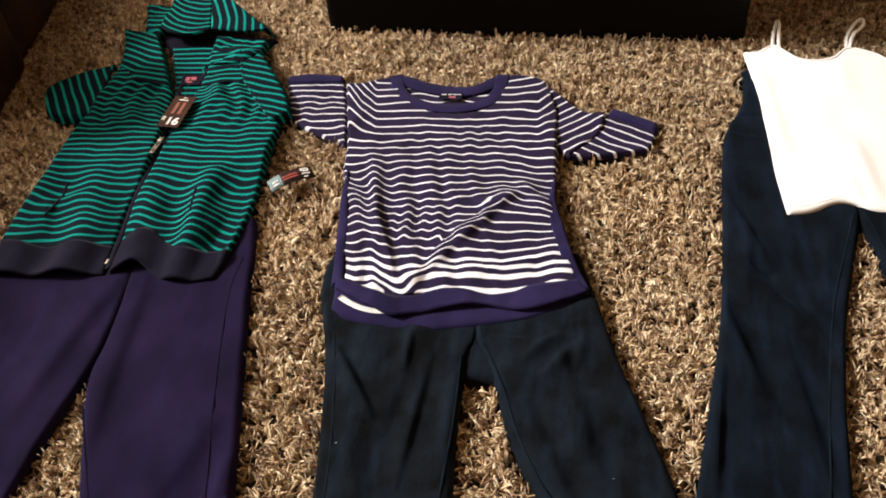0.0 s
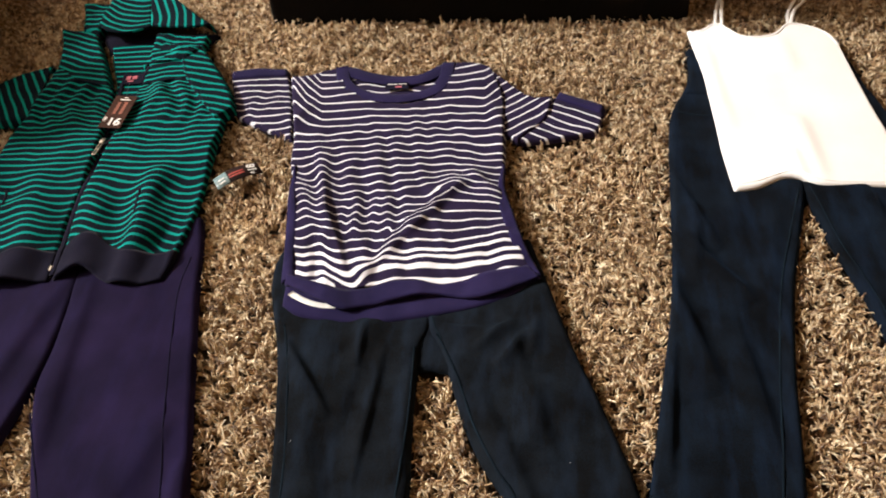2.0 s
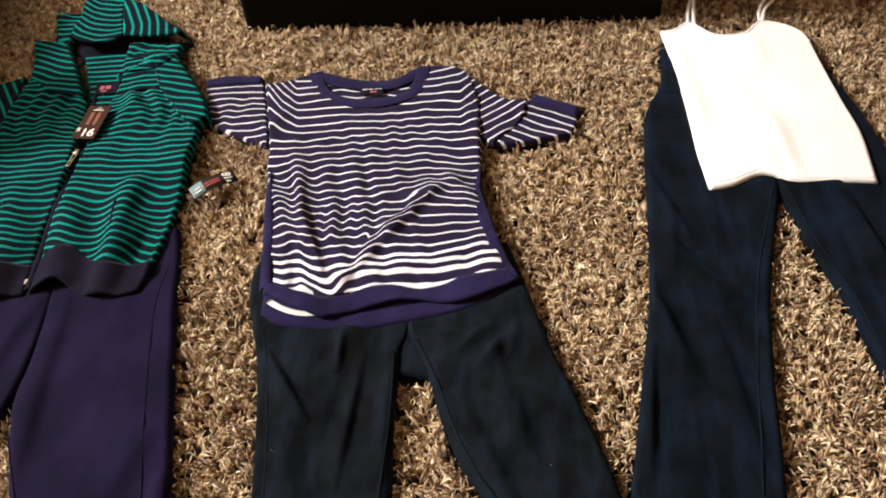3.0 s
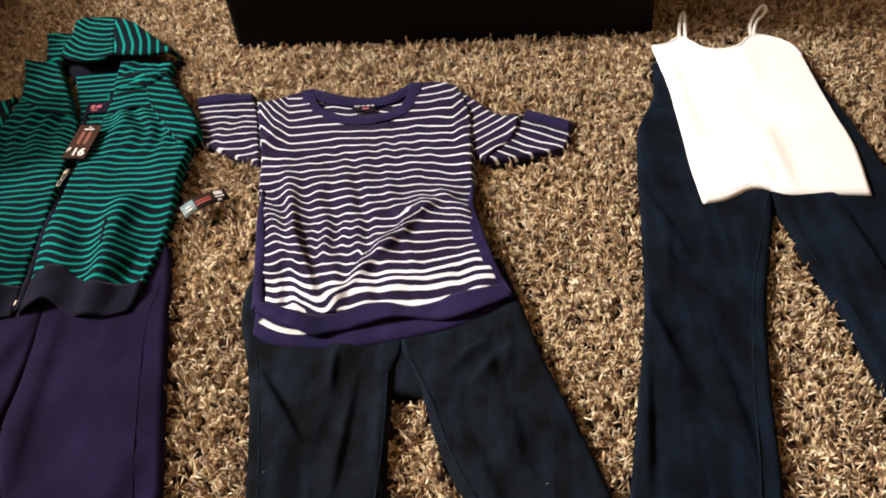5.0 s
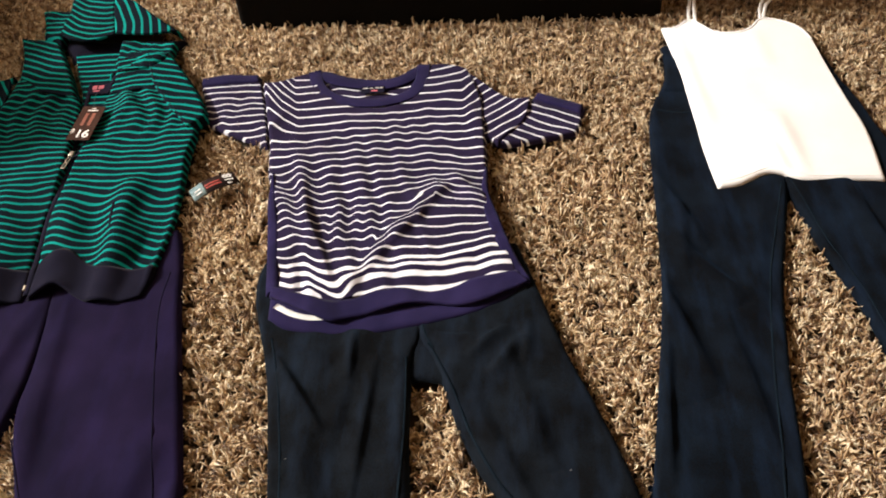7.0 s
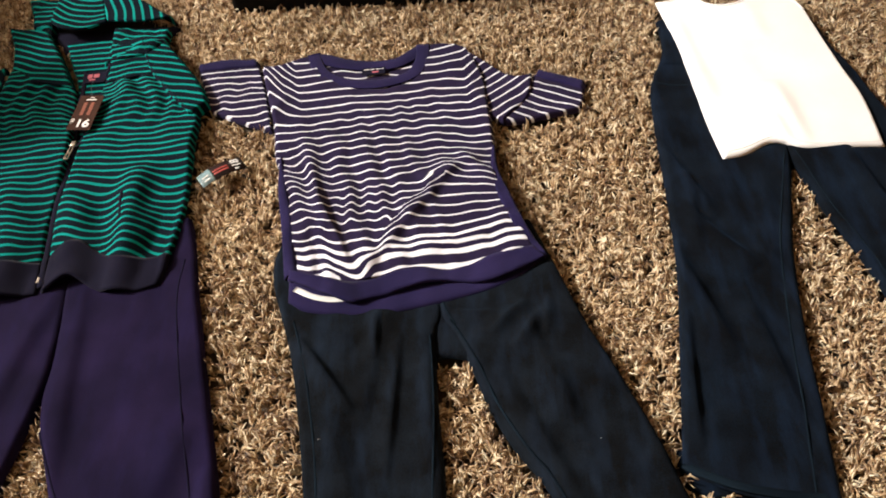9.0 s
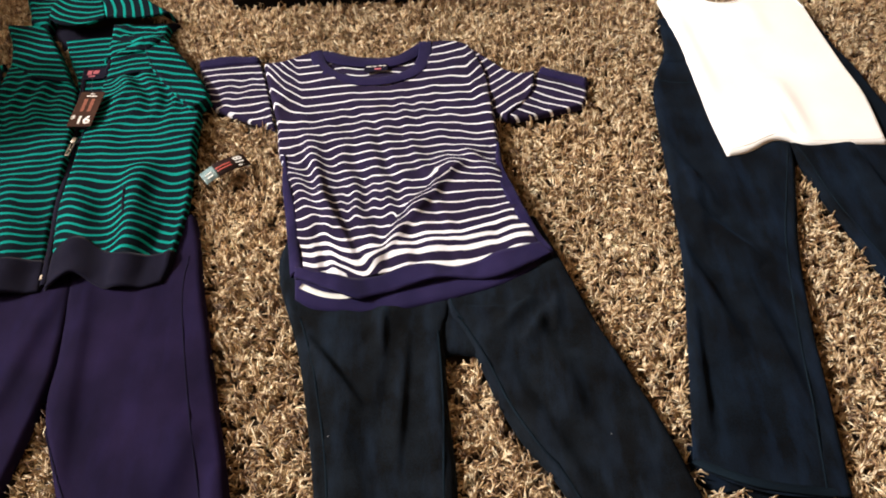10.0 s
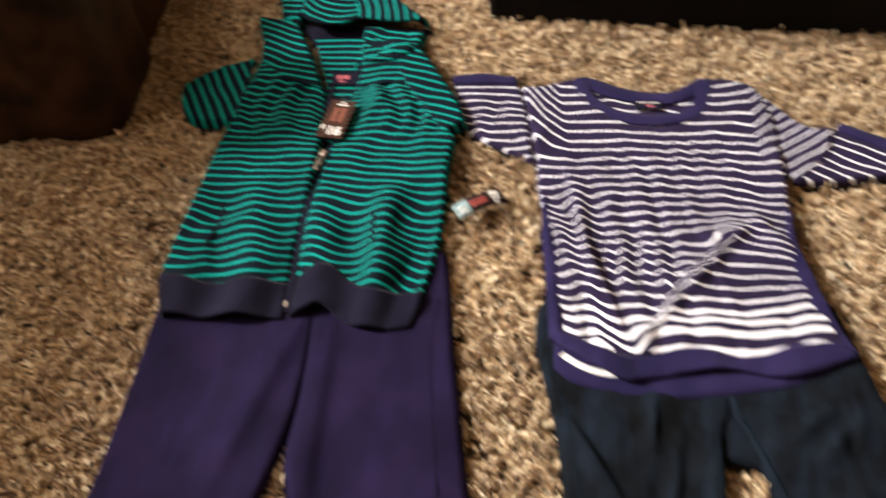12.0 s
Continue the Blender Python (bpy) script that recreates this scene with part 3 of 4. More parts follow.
def tee_stripes(x, y):
    """The stripe number at each place of the shirt, with the small waves of the puckered knit."""
    c = (x + 0.09 * (y - 0.3)) / (1 + 0.385 * (y - 0.3))
    # across the long slanting crease of the belly the stripes drop steeply, and run level on both sides of it
    cc = np.interp(y, (0.003, 0.055, 0.108, 0.155, 0.210), (-0.126, -0.093, -0.060, -0.015, 0.041))
    level = -0.206 + 0.091 * np.clip((c + 0.206) / (cc + 0.194), 0, 1)
    k = np.clip((c - cc + 0.018) / 0.046, 0, 1)
    level = level + (0.052 - level) * k * k * (3 - 2 * k)
    level = np.where((c < -0.206) | (c > 0.052), c, level)
    c = c + (level - c) * np.clip((0.225 - y) / 0.05, 0, 1)
    keys = sorted(STRIPE_Y, reverse=True)
    rows = [np.interp(c, STRIPE_LINES, STRIPE_Y[k]) for k in keys]
    out = np.full(x.shape, float(keys[0]))
    for k0, k1, r0, r1 in zip(keys, keys[1:], rows, rows[1:]):
        f = (y - r0) / (r1 - r0)
        out = np.where(f > 0, k0 + (k1 - k0) * f, out)
    # the pleat that runs down into the hem beside the ruched side
    px = x - np.interp(y, (-0.04, 0.06, 0.16), (-0.098, -0.140, -0.165))
    out = out - 0.75 * np.exp(-((px / 0.022) ** 2)) * np.clip((0.15 - y) / 0.10, 0, 1)
    chest = np.exp(-(((y - 0.385) / 0.075) ** 2)) * np.clip((x + 0.25) / 0.05, 0, 1) * np.clip((0.14 - x) / 0.08, 0, 1)
    belly = np.exp(-(((y - 0.150) / 0.075) ** 2)) * np.clip((x + 0.17) / 0.03, 0, 1) * np.clip((0.0 - x) / 0.06, 0, 1)
    side = np.clip((0.36 - y) / 0.08, 0, 1) * np.clip((-0.13 - x) / 0.06, 0, 1)
    wave = 0.16 * chest * np.sin(x * 150 + y * 30 + 3.0 * field(x, y, 7, 3.0)) * (0.4 + field(x, y, 9, 1.0)) + 0.17 * belly * np.sin(x * 205 + 1.6 * field(x, y, 7, 6.0))
    wave = wave + 0.36 * side * np.sin(x * 105 + y * 34 + 2.6 * field(x, y, 11, 2.0))
    return out + wave + 0.12 * field(x, y, 22, 8.0) + 0.10 * field(x, y, 9, 5.0)


def sleeve_waves(x, y):
    return 0.0035 * np.clip((0.60 - y) / 0.06, 0, 1) * np.sin(x * 95 + y * 40 + 4 * field(x, y, 12, 3.0))


def shirt():
    root = group_root("shirt", "navy maternity t-shirt with thin white stripes, lying on jeans", "shirt", (-0.05, 0.25, 0))
    panel("back", [(-0.222, 0.005), (-0.220, -0.02), (-0.218, -0.060)], [(0.202, 0.03), (0.214, 0.01), (0.223, -0.008)], M_NAVY, root,
          bottom=[(-0.178, -0.085), (-0.078, -0.098), (0.026, -0.087), (0.147, -0.053)], base=0.005, puff=0.003, hem=0.003, drop="LRB", top=[(-0.117, -0.045), (-0.011, -0.03)], ripple=0.002, label="back hem of navy rib knit")
    ribbon("inner_stripe", [(-0.208, -0.034, 0.0145), (-0.180, -0.052, 0.0145), (-0.150, -0.062, 0.0145), (-0.118, -0.062, 0.0145)], 0.012, 0.001, M_WHITE, root, "white stripe inside the back", 14, over=-0.0003)
    panel("body", [(-0.328, 0.602), (-0.306, 0.50), (-0.284, 0.40), (-0.273, 0.306), (-0.255, 0.245), (-0.241, 0.142), (-0.229, 0.053), (-0.222, 0.002)],
          [(0.120, 0.612), (0.148, 0.51), (0.155, 0.38), (0.156, 0.284), (0.150, 0.238), (0.167, 0.158), (0.190, 0.072), (0.205, 0.018)], M_TEE, root,
          top=[(-0.285, 0.601), (-0.222, 0.622), (-0.198, 0.560), (-0.149, 0.510), (-0.073, 0.490), (-0.002, 0.511), (0.028, 0.570), (0.034, 0.630), (0.078, 0.632)],
          bottom=[(-0.16, -0.022), (-0.117, -0.034), (-0.088, -0.030), (-0.011, -0.012), (0.068, -0.020), (0.144, 0.006)],
          base=0.004, puff=0.011, hem=0.006, drop="LR", ripples=tee_ripples, stripes=tee_stripes, step=0.004, seed=6,
          folds=[(0.14, 0.275, 0.02, 0.19, 0.016, 0.006), (0.085, 0.250, -0.098, -0.018, 0.026, 0.010, 1.7), (0.07, 0.29, 0.15, 0.20, 0.014, 0.006),
                 (-0.185, 0.20, -0.105, -0.03, 0.018, 0.009, 1.4), (-0.205, 0.35, -0.175, 0.12, 0.018, 0.007), (-0.26, 0.50, -0.30, 0.40, 0.014, 0.005),
                 (0.17, 0.08, 0.02, 0.03, 0.014, 0.005), (0.12, 0.50, 0.15, 0.40, 0.014, 0.004)])
    panel("hem_band", [(-0.222, 0.002), (-0.221, -0.018)], [(0.205, 0.018), (0.224, -0.006)], M_NAVY, root,
          top=[(-0.16, -0.022), (-0.117, -0.034), (-0.088, -0.030), (-0.011, -0.012), (0.068, -0.020), (0.144, 0.006)],
          bottom=[(-0.166, -0.050), (-0.111, -0.078), (-0.073, -0.069), (0.040, -0.045), (0.127, -0.049)], base=0.012, puff=0.007, hem=0.003, drop="LR", ripple=0.007, ripple_scale=12, step=0.004)
    for l, r in (([(-0.262, 0.300), (-0.259, 0.22), (-0.248, 0.142), (-0.236, 0.053), (-0.228, -0.012)], [(-0.257, 0.300), (-0.240, 0.22), (-0.224, 0.142), (-0.211, 0.045), (-0.205, -0.010)]),
                 ([(0.150, 0.290), (0.143, 0.22), (0.148, 0.158), (0.172, 0.072), (0.198, 0.012)], [(0.156, 0.290), (0.158, 0.22), (0.174, 0.158), (0.197, 0.072), (0.226, -0.004)])):
        panel("side_panel", l, r, M_NAVY, root, base=0.011, puff=0.007, hem=0.004, drop="LRT", ripple=0.004, ripple_scale=34, step=0.004, label="solid navy ruched side panel")
    panel("back_neck", [(-0.205, 0.605), (-0.165, 0.552), (-0.125, 0.500)], [(0.026, 0.610), (0.0, 0.556), (-0.03, 0.500)], M_TEE, root, top=[(-0.13, 0.580), (-0.045, 0.577)],
          base=0.002, puff=0.006, hem=0.006, drop="", ripple=0.002, label="striped inside of the back neck", stripes=lambda x, y: (0.590 - y) / 0.0235 + 0.2 * np.sin(x * 70))
    ribbon("collar", [(-0.216, 0.632, 0.012), (-0.196, 0.566, 0.0145), (-0.150, 0.522, 0.0155), (-0.075, 0.505, 0.0155), (-0.005, 0.526, 0.0155), (0.020, 0.575, 0.0145), (0.024, 0.634, 0.013)],
           0.030, 0.0018, M_NAVY, root, "navy rib neckband", 60)
    ribbon("back_collar", [(-0.222, 0.618, 0.010), (-0.190, 0.612, 0.011), (-0.150, 0.591, 0.011), (-0.085, 0.574, 0.011), (-0.030, 0.580, 0.011), (0.018, 0.618, 0.011)], 0.036, 0.003, M_NAVY, root, steps=40)
    label = part("neck_label", box(-0.108, 0.540, 0.0140, -0.058, 0.563, 0.0152, 0.0004, 1), M_DARKNAVY, root, "small dark printed neck label")
    for a, b in ((-0.104, -0.092), (-0.089, -0.082), (-0.078, -0.070), (-0.068, -0.061)):
        part("print_bar", box(a, 0.5555, 0.0153, b, 0.5580, 0.0156), M_WHITE, label)
    part("print_bar", box(-0.086, 0.5445, 0.0153, -0.072, 0.5500, 0.0156), M_PINK, label)
    # left sleeve
    s1 = panel("sleeve", [(-0.473, 0.622), (-0.452, 0.56), (-0.430, 0.483)], [(-0.337, 0.622), (-0.310, 0.515), (-0.288, 0.398)], M_TEE_SLEEVE, root,
               bottom=[(-0.36, 0.440)], base=-0.008, puff=0.008, hem=0.005, drop="LRB", ripple=0.004, ripple_scale=18, seed=31, step=0.004, bend=sleeve_waves)
    panel("cuff", [(-0.480, 0.650), (-0.473, 0.620)], [(-0.342, 0.650), (-0.336, 0.620)], M_NAVY, s1, top=[(-0.416, 0.659)], base=-0.012, puff=0.015, hem=0.008, drop="LRT", ripple=0.003, ripple_scale=20)
    # right sleeve: the upper part and the turned outer part with its cuff
    s2 = panel("sleeve", [(0.112, 0.610), (0.144, 0.505), (0.152, 0.385)], [(0.252, 0.508), (0.235, 0.440), (0.178, 0.366)], M_TEE_SLEEVE, root,
               top=[(0.155, 0.562), (0.205, 0.515)], base=-0.002, puff=0.012, hem=0.006, drop="TRB", ripple=0.006, ripple_scale=14, angle=38, seed=34, step=0.004)
    panel("sleeve_end", [(0.252, 0.510), (0.215, 0.450), (0.178, 0.368)], [(0.350, 0.452), (0.346, 0.425), (0.335, 0.395)], M_TEE_SLEEVE, s2, bottom=[(0.236, 0.374)],
          top=[(0.30, 0.482)], base=-0.006, puff=0.009, hem=0.005, drop="LRB", ripple=0.005, ripple_scale=18, angle=-26, seed=37, step=0.004, bend=lambda x, y: 0.10 * np.clip(0.25 - x, 0, 1), warp=0.006)
    panel("cuff", [(0.262, 0.532), (0.250, 0.508)], [(0.359, 0.479), (0.350, 0.450)], M_NAVY, s2, base=-0.009, puff=0.015, hem=0.008, drop="LRT", ripple=0.003, ripple_scale=20)


# ---- hooded top ----


def hood_wave(x, y):
    gather = np.clip((y - 0.40) / 0.10, 0, 1) * np.clip((0.64 - y) / 0.06, 0, 1)
    low = np.clip((0.36 - y) / 0.2, 0, 1)
    phase = x * 120 + 6 * field(x, y, 7, 3.0) + y * 25
    scallop = np.sin(x * 50 + 2.0 + 2.5 * field(x, y, 5, 1.0))
    return 0.0035 * gather * np.sin(phase) + 0.0095 * low * scallop + 0.011 * field(x, y, 8, 7.0) + 0.004 * field(x, y, 24, 4.0)


def hood_bend(x, y):
    """The stripes sink towards the open zip, and sway above the hem."""
    off = np.abs(x + 0.69)
    up = np.clip((y - 0.38) / 0.10, 0, 1)
    low = np.clip((0.34 - y) / 0.15, 0, 1)
    sink = -0.042 * up * np.clip(1 - off / 0.11, 0, 1) ** 1.4
    sway = 0.007 * low * np.sin((x + 0.70) * 48 + 2 * field(x, y, 6, 5.0))
    return sink + sway + 0.0022 * field(x, y, 34, 6.0) + 0.0035 * field(x, y, 15, 2.5) - 0.16 * np.clip(y - 0.28, 0, 1) + np.where(x < -0.69, 0.10, -0.05) * (x + 0.69) * (1 - up)


def hooded_top():
    root = group_root("hooded_top", "green and navy striped zip hooded top with short sleeves", "hoodie", (-0.67, 0.3, 0))
    panel("front", [(-0.893, 0.665), (-0.905, 0.50), (-0.905, 0.30), (-0.905, 0.16), (-0.907, 0.066)],
          [(-0.728, 0.575), (-0.711, 0.489), (-0.692, 0.366), (-0.690, 0.225), (-0.677, 0.110), (-0.671, 0.067)], M_HOODIE, root,
          top=[(-0.82, 0.600)], bottom=[(-0.807, 0.052)], base=0.006, puff=0.014, hem=0.008, drop="LR", warp=0.011, bend=hood_bend, ripples=hood_wave, seed=41, step=0.005,
          folds=[(-0.88, 0.16, -0.76, 0.22, 0.02, 0.006), (-0.86, 0.20, -0.82, 0.07, 0.018, 0.006)])
    panel("front", [(-0.668, 0.580), (-0.674, 0.449), (-0.680, 0.366), (-0.682, 0.225), (-0.669, 0.110), (-0.662, 0.082)],
          [(-0.552, 0.610), (-0.500, 0.530), (-0.444, 0.456), (-0.439, 0.366), (-0.430, 0.216), (-0.432, 0.135), (-0.440, 0.068)], M_HOODIE, root,
          top=[(-0.61, 0.590)], bottom=[(-0.638, 0.092), (-0.605, 0.098), (-0.560, 0.068), (-0.524, 0.048), (-0.480, 0.054)], base=0.006, puff=0.014, hem=0.008, drop="LR", warp=0.011, bend=hood_bend, ripples=hood_wave, seed=44, step=0.005,
          folds=[(-0.53, 0.30, -0.53, 0.06, 0.03, 0.012), (-0.60, 0.58, -0.63, 0.44, 0.02, 0.008), (-0.47, 0.24, -0.50, 0.08, 0.02, 0.006)])
    panel("hem_band", [(-0.907, 0.066), (-0.895, 0.03), (-0.874, -0.016)], [(-0.671, 0.067), (-0.668, 0.03), (-0.664, -0.004)], M_DARKNAVY, root,
          top=[(-0.807, 0.056)], bottom=[(-0.76, -0.014)], base=0.010, puff=0.012, hem=0.004, drop="LR", ripples=hood_wave, ripple=0.002, ripple_scale=12)
    panel("hem_band", [(-0.662, 0.082), (-0.660, 0.04), (-0.657, 0.000)], [(-0.440, 0.068), (-0.440, 0.04), (-0.450, -0.002)], M_DARKNAVY, root,
          top=[(-0.638, 0.098), (-0.605, 0.104), (-0.560, 0.074), (-0.524, 0.054), (-0.480, 0.060)], bottom=[(-0.625, 0.012), (-0.600, 0.020), (-0.540, -0.012), (-0.490, -0.014)], base=0.010, puff=0.013, hem=0.004, drop="LR", ripples=hood_wave, ripple=0.002, ripple_scale=12)
    panel("sleeve", [(-0.915, 0.682), (-0.975, 0.655), (-1.030, 0.612)], [(-0.885, 0.478), (-0.935, 0.470), (-0.985, 0.470)], M_HOODIE, root,
          bottom=[(-1.046, 0.565), (-1.020, 0.505)], base=-0.004, puff=0.018, hem=0.012, ripple=0.006, ripple_scale=11, angle=-58, seed=47, drop="LRB", warp=0.006)
    panel("sleeve", [(-0.606, 0.708), (-0.570, 0.607), (-0.514, 0.520), (-0.458, 0.444)], [(-0.556, 0.722), (-0.490, 0.622), (-0.445, 0.540), (-0.426, 0.484)], M_HOODIE, root,
          base=0.005, puff=0.019, hem=0.010, ripple=0.004, ripple_scale=11, angle=-16, seed=49, warp=0.007, drop="RTB")
    # hood
    hood = panel("hood", [(-0.862, 0.958), (-0.850, 0.90), (-0.848, 0.822)], [(-0.752, 0.980), (-0.728, 0.88), (-0.702, 0.795)], M_HOODIE, root,
                 top=[(-0.845, 0.985), (-0.80, 0.992)], bottom=[(-0.808, 0.782), (-0.750, 0.775)], base=0.006, puff=0.030, hem=0.020, ripple=0.008, ripple_scale=9, angle=-14, seed=52, drop="LT",
                 label="striped hood folded open", warp=0.006, bend=lambda x, y: 5.0 * (x + 0.775) ** 2)
    panel("hood_side", [(-0.752, 0.981), (-0.728, 0.88), (-0.704, 0.800)], [(-0.690, 0.935), (-0.605, 0.855), (-0.546, 0.800)], M_HOODIE, hood,
          bottom=[(-0.62, 0.788)], base=0.006, puff=0.030, hem=0.016, ripple=0.005, ripple_scale=10, angle=112, seed=55, drop="TR", warp=0.007, bend=lambda x, y: 1.0 * (y - 0.86) ** 2)
    panel("hood_back", [(-0.938, 0.946), (-0.915, 0.89), (-0.898, 0.830)], [(-0.845, 0.945), (-0.842, 0.88), (-0.842, 0.800)], M_HOODIE, hood,
          base=-0.004, puff=0.022, hem=0.014, ripple=0.008, ripple_scale=16, angle=-10, seed=57, warp=0.006)
    # dark sheet stands for the shade in the open hood
    panel("hood_shade", [(-0.855, 0.835), (-0.800, 0.735)], [(-0.545, 0.815), (-0.575, 0.725)], M_DARKNAVY, hood, base=-0.012, puff=0.008, hem=0.010, ripple=0.004, ripple_scale=14, label="dark navy sheet for the shade inside the hood")
    panel("collar", [(-0.953, 0.832), (-0.912, 0.735), (-0.893, 0.655)], [(-0.848, 0.806), (-0.785, 0.690), (-0.730, 0.572)], M_HOODIE, root,
          bottom=[(-0.82, 0.598)], base=0.0, puff=0.024, hem=0.014, ripple=0.006, ripple_scale=9, angle=-20, seed=59, drop="LTR", warp=0.008, bend=lambda x, y: 1.2 * (x + 0.85) ** 2)
    panel("collar", [(-0.690, 0.722), (-0.676, 0.66), (-0.668, 0.578)], [(-0.588, 0.722), (-0.580, 0.675), (-0.550, 0.605)], M_HOODIE, root,
          bottom=[(-0.61, 0.588)], base=0.004, puff=0.018, hem=0.012, ripple=0.006, ripple_scale=13, angle=10, seed=61, drop="LT", warp=0.006)
    panel("hood_flap", [(-0.690, 0.785), (-0.684, 0.715), (-0.686, 0.655)], [(-0.552, 0.772), (-0.556, 0.705), (-0.578, 0.672)], M_HOODIE, hood, bottom=[(-0.63, 0.660)],
          base=0.010, puff=0.014, hem=0.010, ripple=0.010, ripple_scale=20, angle=-8, seed=66, warp=0.010, label="crumpled striped fold at the neck", drop="LRT",
          folds=[(-0.66, 0.735, -0.57, 0.700, 0.014, 0.012, 1.6), (-0.65, 0.690, -0.58, 0.690, 0.012, 0.008, 1.6)])
    panel("back_neck", [(-0.800, 0.765), (-0.765, 0.67), (-0.732, 0.585), (-0.705, 0.40)], [(-0.675, 0.765), (-0.670, 0.68), (-0.664, 0.58), (-0.675, 0.40)], M_HOODIE, root,
          base=-0.006, puff=0.008, hem=0.008, drop="", ripple=0.002, seed=63, label="striped inside of the back neck")
    # zip
    ribbon("zip_tape", [(-0.690, 0.372, 0.016), (-0.687, 0.30, 0.0195), (-0.686, 0.225, 0.0195), (-0.673, 0.110, 0.0195), (-0.665, 0.05, 0.021), (-0.661, 0.010, 0.018)], 0.011, 0.002, M_DARKNAVY, root,
           "dark navy closed zip", 60, over=0.0005)
    ribbon("zip_tape", [(-0.729, 0.650, 0.016), (-0.716, 0.55, 0.017), (-0.706, 0.47, 0.018), (-0.690, 0.372, 0.018)], 0.010, 0.002, M_DARKNAVY, root, over=0.0005)
    ribbon("zip_tape", [(-0.668, 0.650, 0.016), (-0.669, 0.55, 0.017), (-0.676, 0.45, 0.018), (-0.686, 0.372, 0.018)], 0.008, 0.002, M_DARKNAVY, root, over=0.0005)
    pull = group_root("zip_pull", "", "", (-0.686, 0.365, 0.02))
    attach(pull, root)
    spin = Matrix.Translation((-0.6865, 0.362, 0.0225)) @ Matrix.Rotation(radians(-8), 4, "Z")
    part("slider", box(-0.005, 0.008, -0.001, 0.005, 0.022, 0.004, 0.0012, 2, spin), M_METAL, pull, smooth=True)
    for a, b, c, d in ((-0.0045, -0.026, -0.002, 0.010), (0.002, -0.026, 0.0045, 0.010), (-0.0045, -0.029, 0.0045, -0.0255), (-0.0045, -0.012, 0.0045, -0.009)):
        part("pull_bar", box(a, b, 0.0, c, d, 0.0022, 0.0006, 1, spin), M_METAL, pull)
    part("zip_stop", box(-0.664, 0.012, 0.0195, -0.659, 0.024, 0.0225, 0.0008, 1), M_METAL, root)
    label = part("neck_label", box(-0.722, 0.600, 0.0065, -0.676, 0.638, 0.0080, 0.0004, 1), M_DARKNAVY, root, "navy neck label with pink print")
    for a, b, c, d in ((-0.717, 0.616, -0.707, 0.630), (-0.704, 0.618, -0.692, 0.630), (-0.712, 0.608, -0.698, 0.613)):
        part("print_bar", box(a, b, 0.0081, c, d, 0.0084), M_PINK, label)
    ribbon("raglan_seam", [(-0.602, 0.706, 0.02), (-0.566, 0.607, 0.02), (-0.510, 0.522, 0.02), (-0.456, 0.448, 0.02)], 0.0016, 0.0008, M_DARKNAVY, root, "stitched shoulder seam", 24, over=-0.0002)
    ribbon("raglan_seam", [(-0.900, 0.690, 0.02), (-0.903, 0.60, 0.02), (-0.893, 0.480, 0.02)], 0.0016, 0.0008, M_DARKNAVY, root, "stitched shoulder seam", 24, over=-0.0002)
    # pocket slits
    for pts in ([(-0.553, 0.226, 0.026), (-0.550, 0.192, 0.029), (-0.542, 0.157, 0.028)], [(-0.845, 0.245, 0.021), (-0.835, 0.190, 0.023), (-0.845, 0.135, 0.022)]):
        ribbon("pocket_welt", pts, 0.005, 0.0012, M_DARKNAVY, root, "navy pocket edge", 16, over=0.0)


# ---- white camisole ----


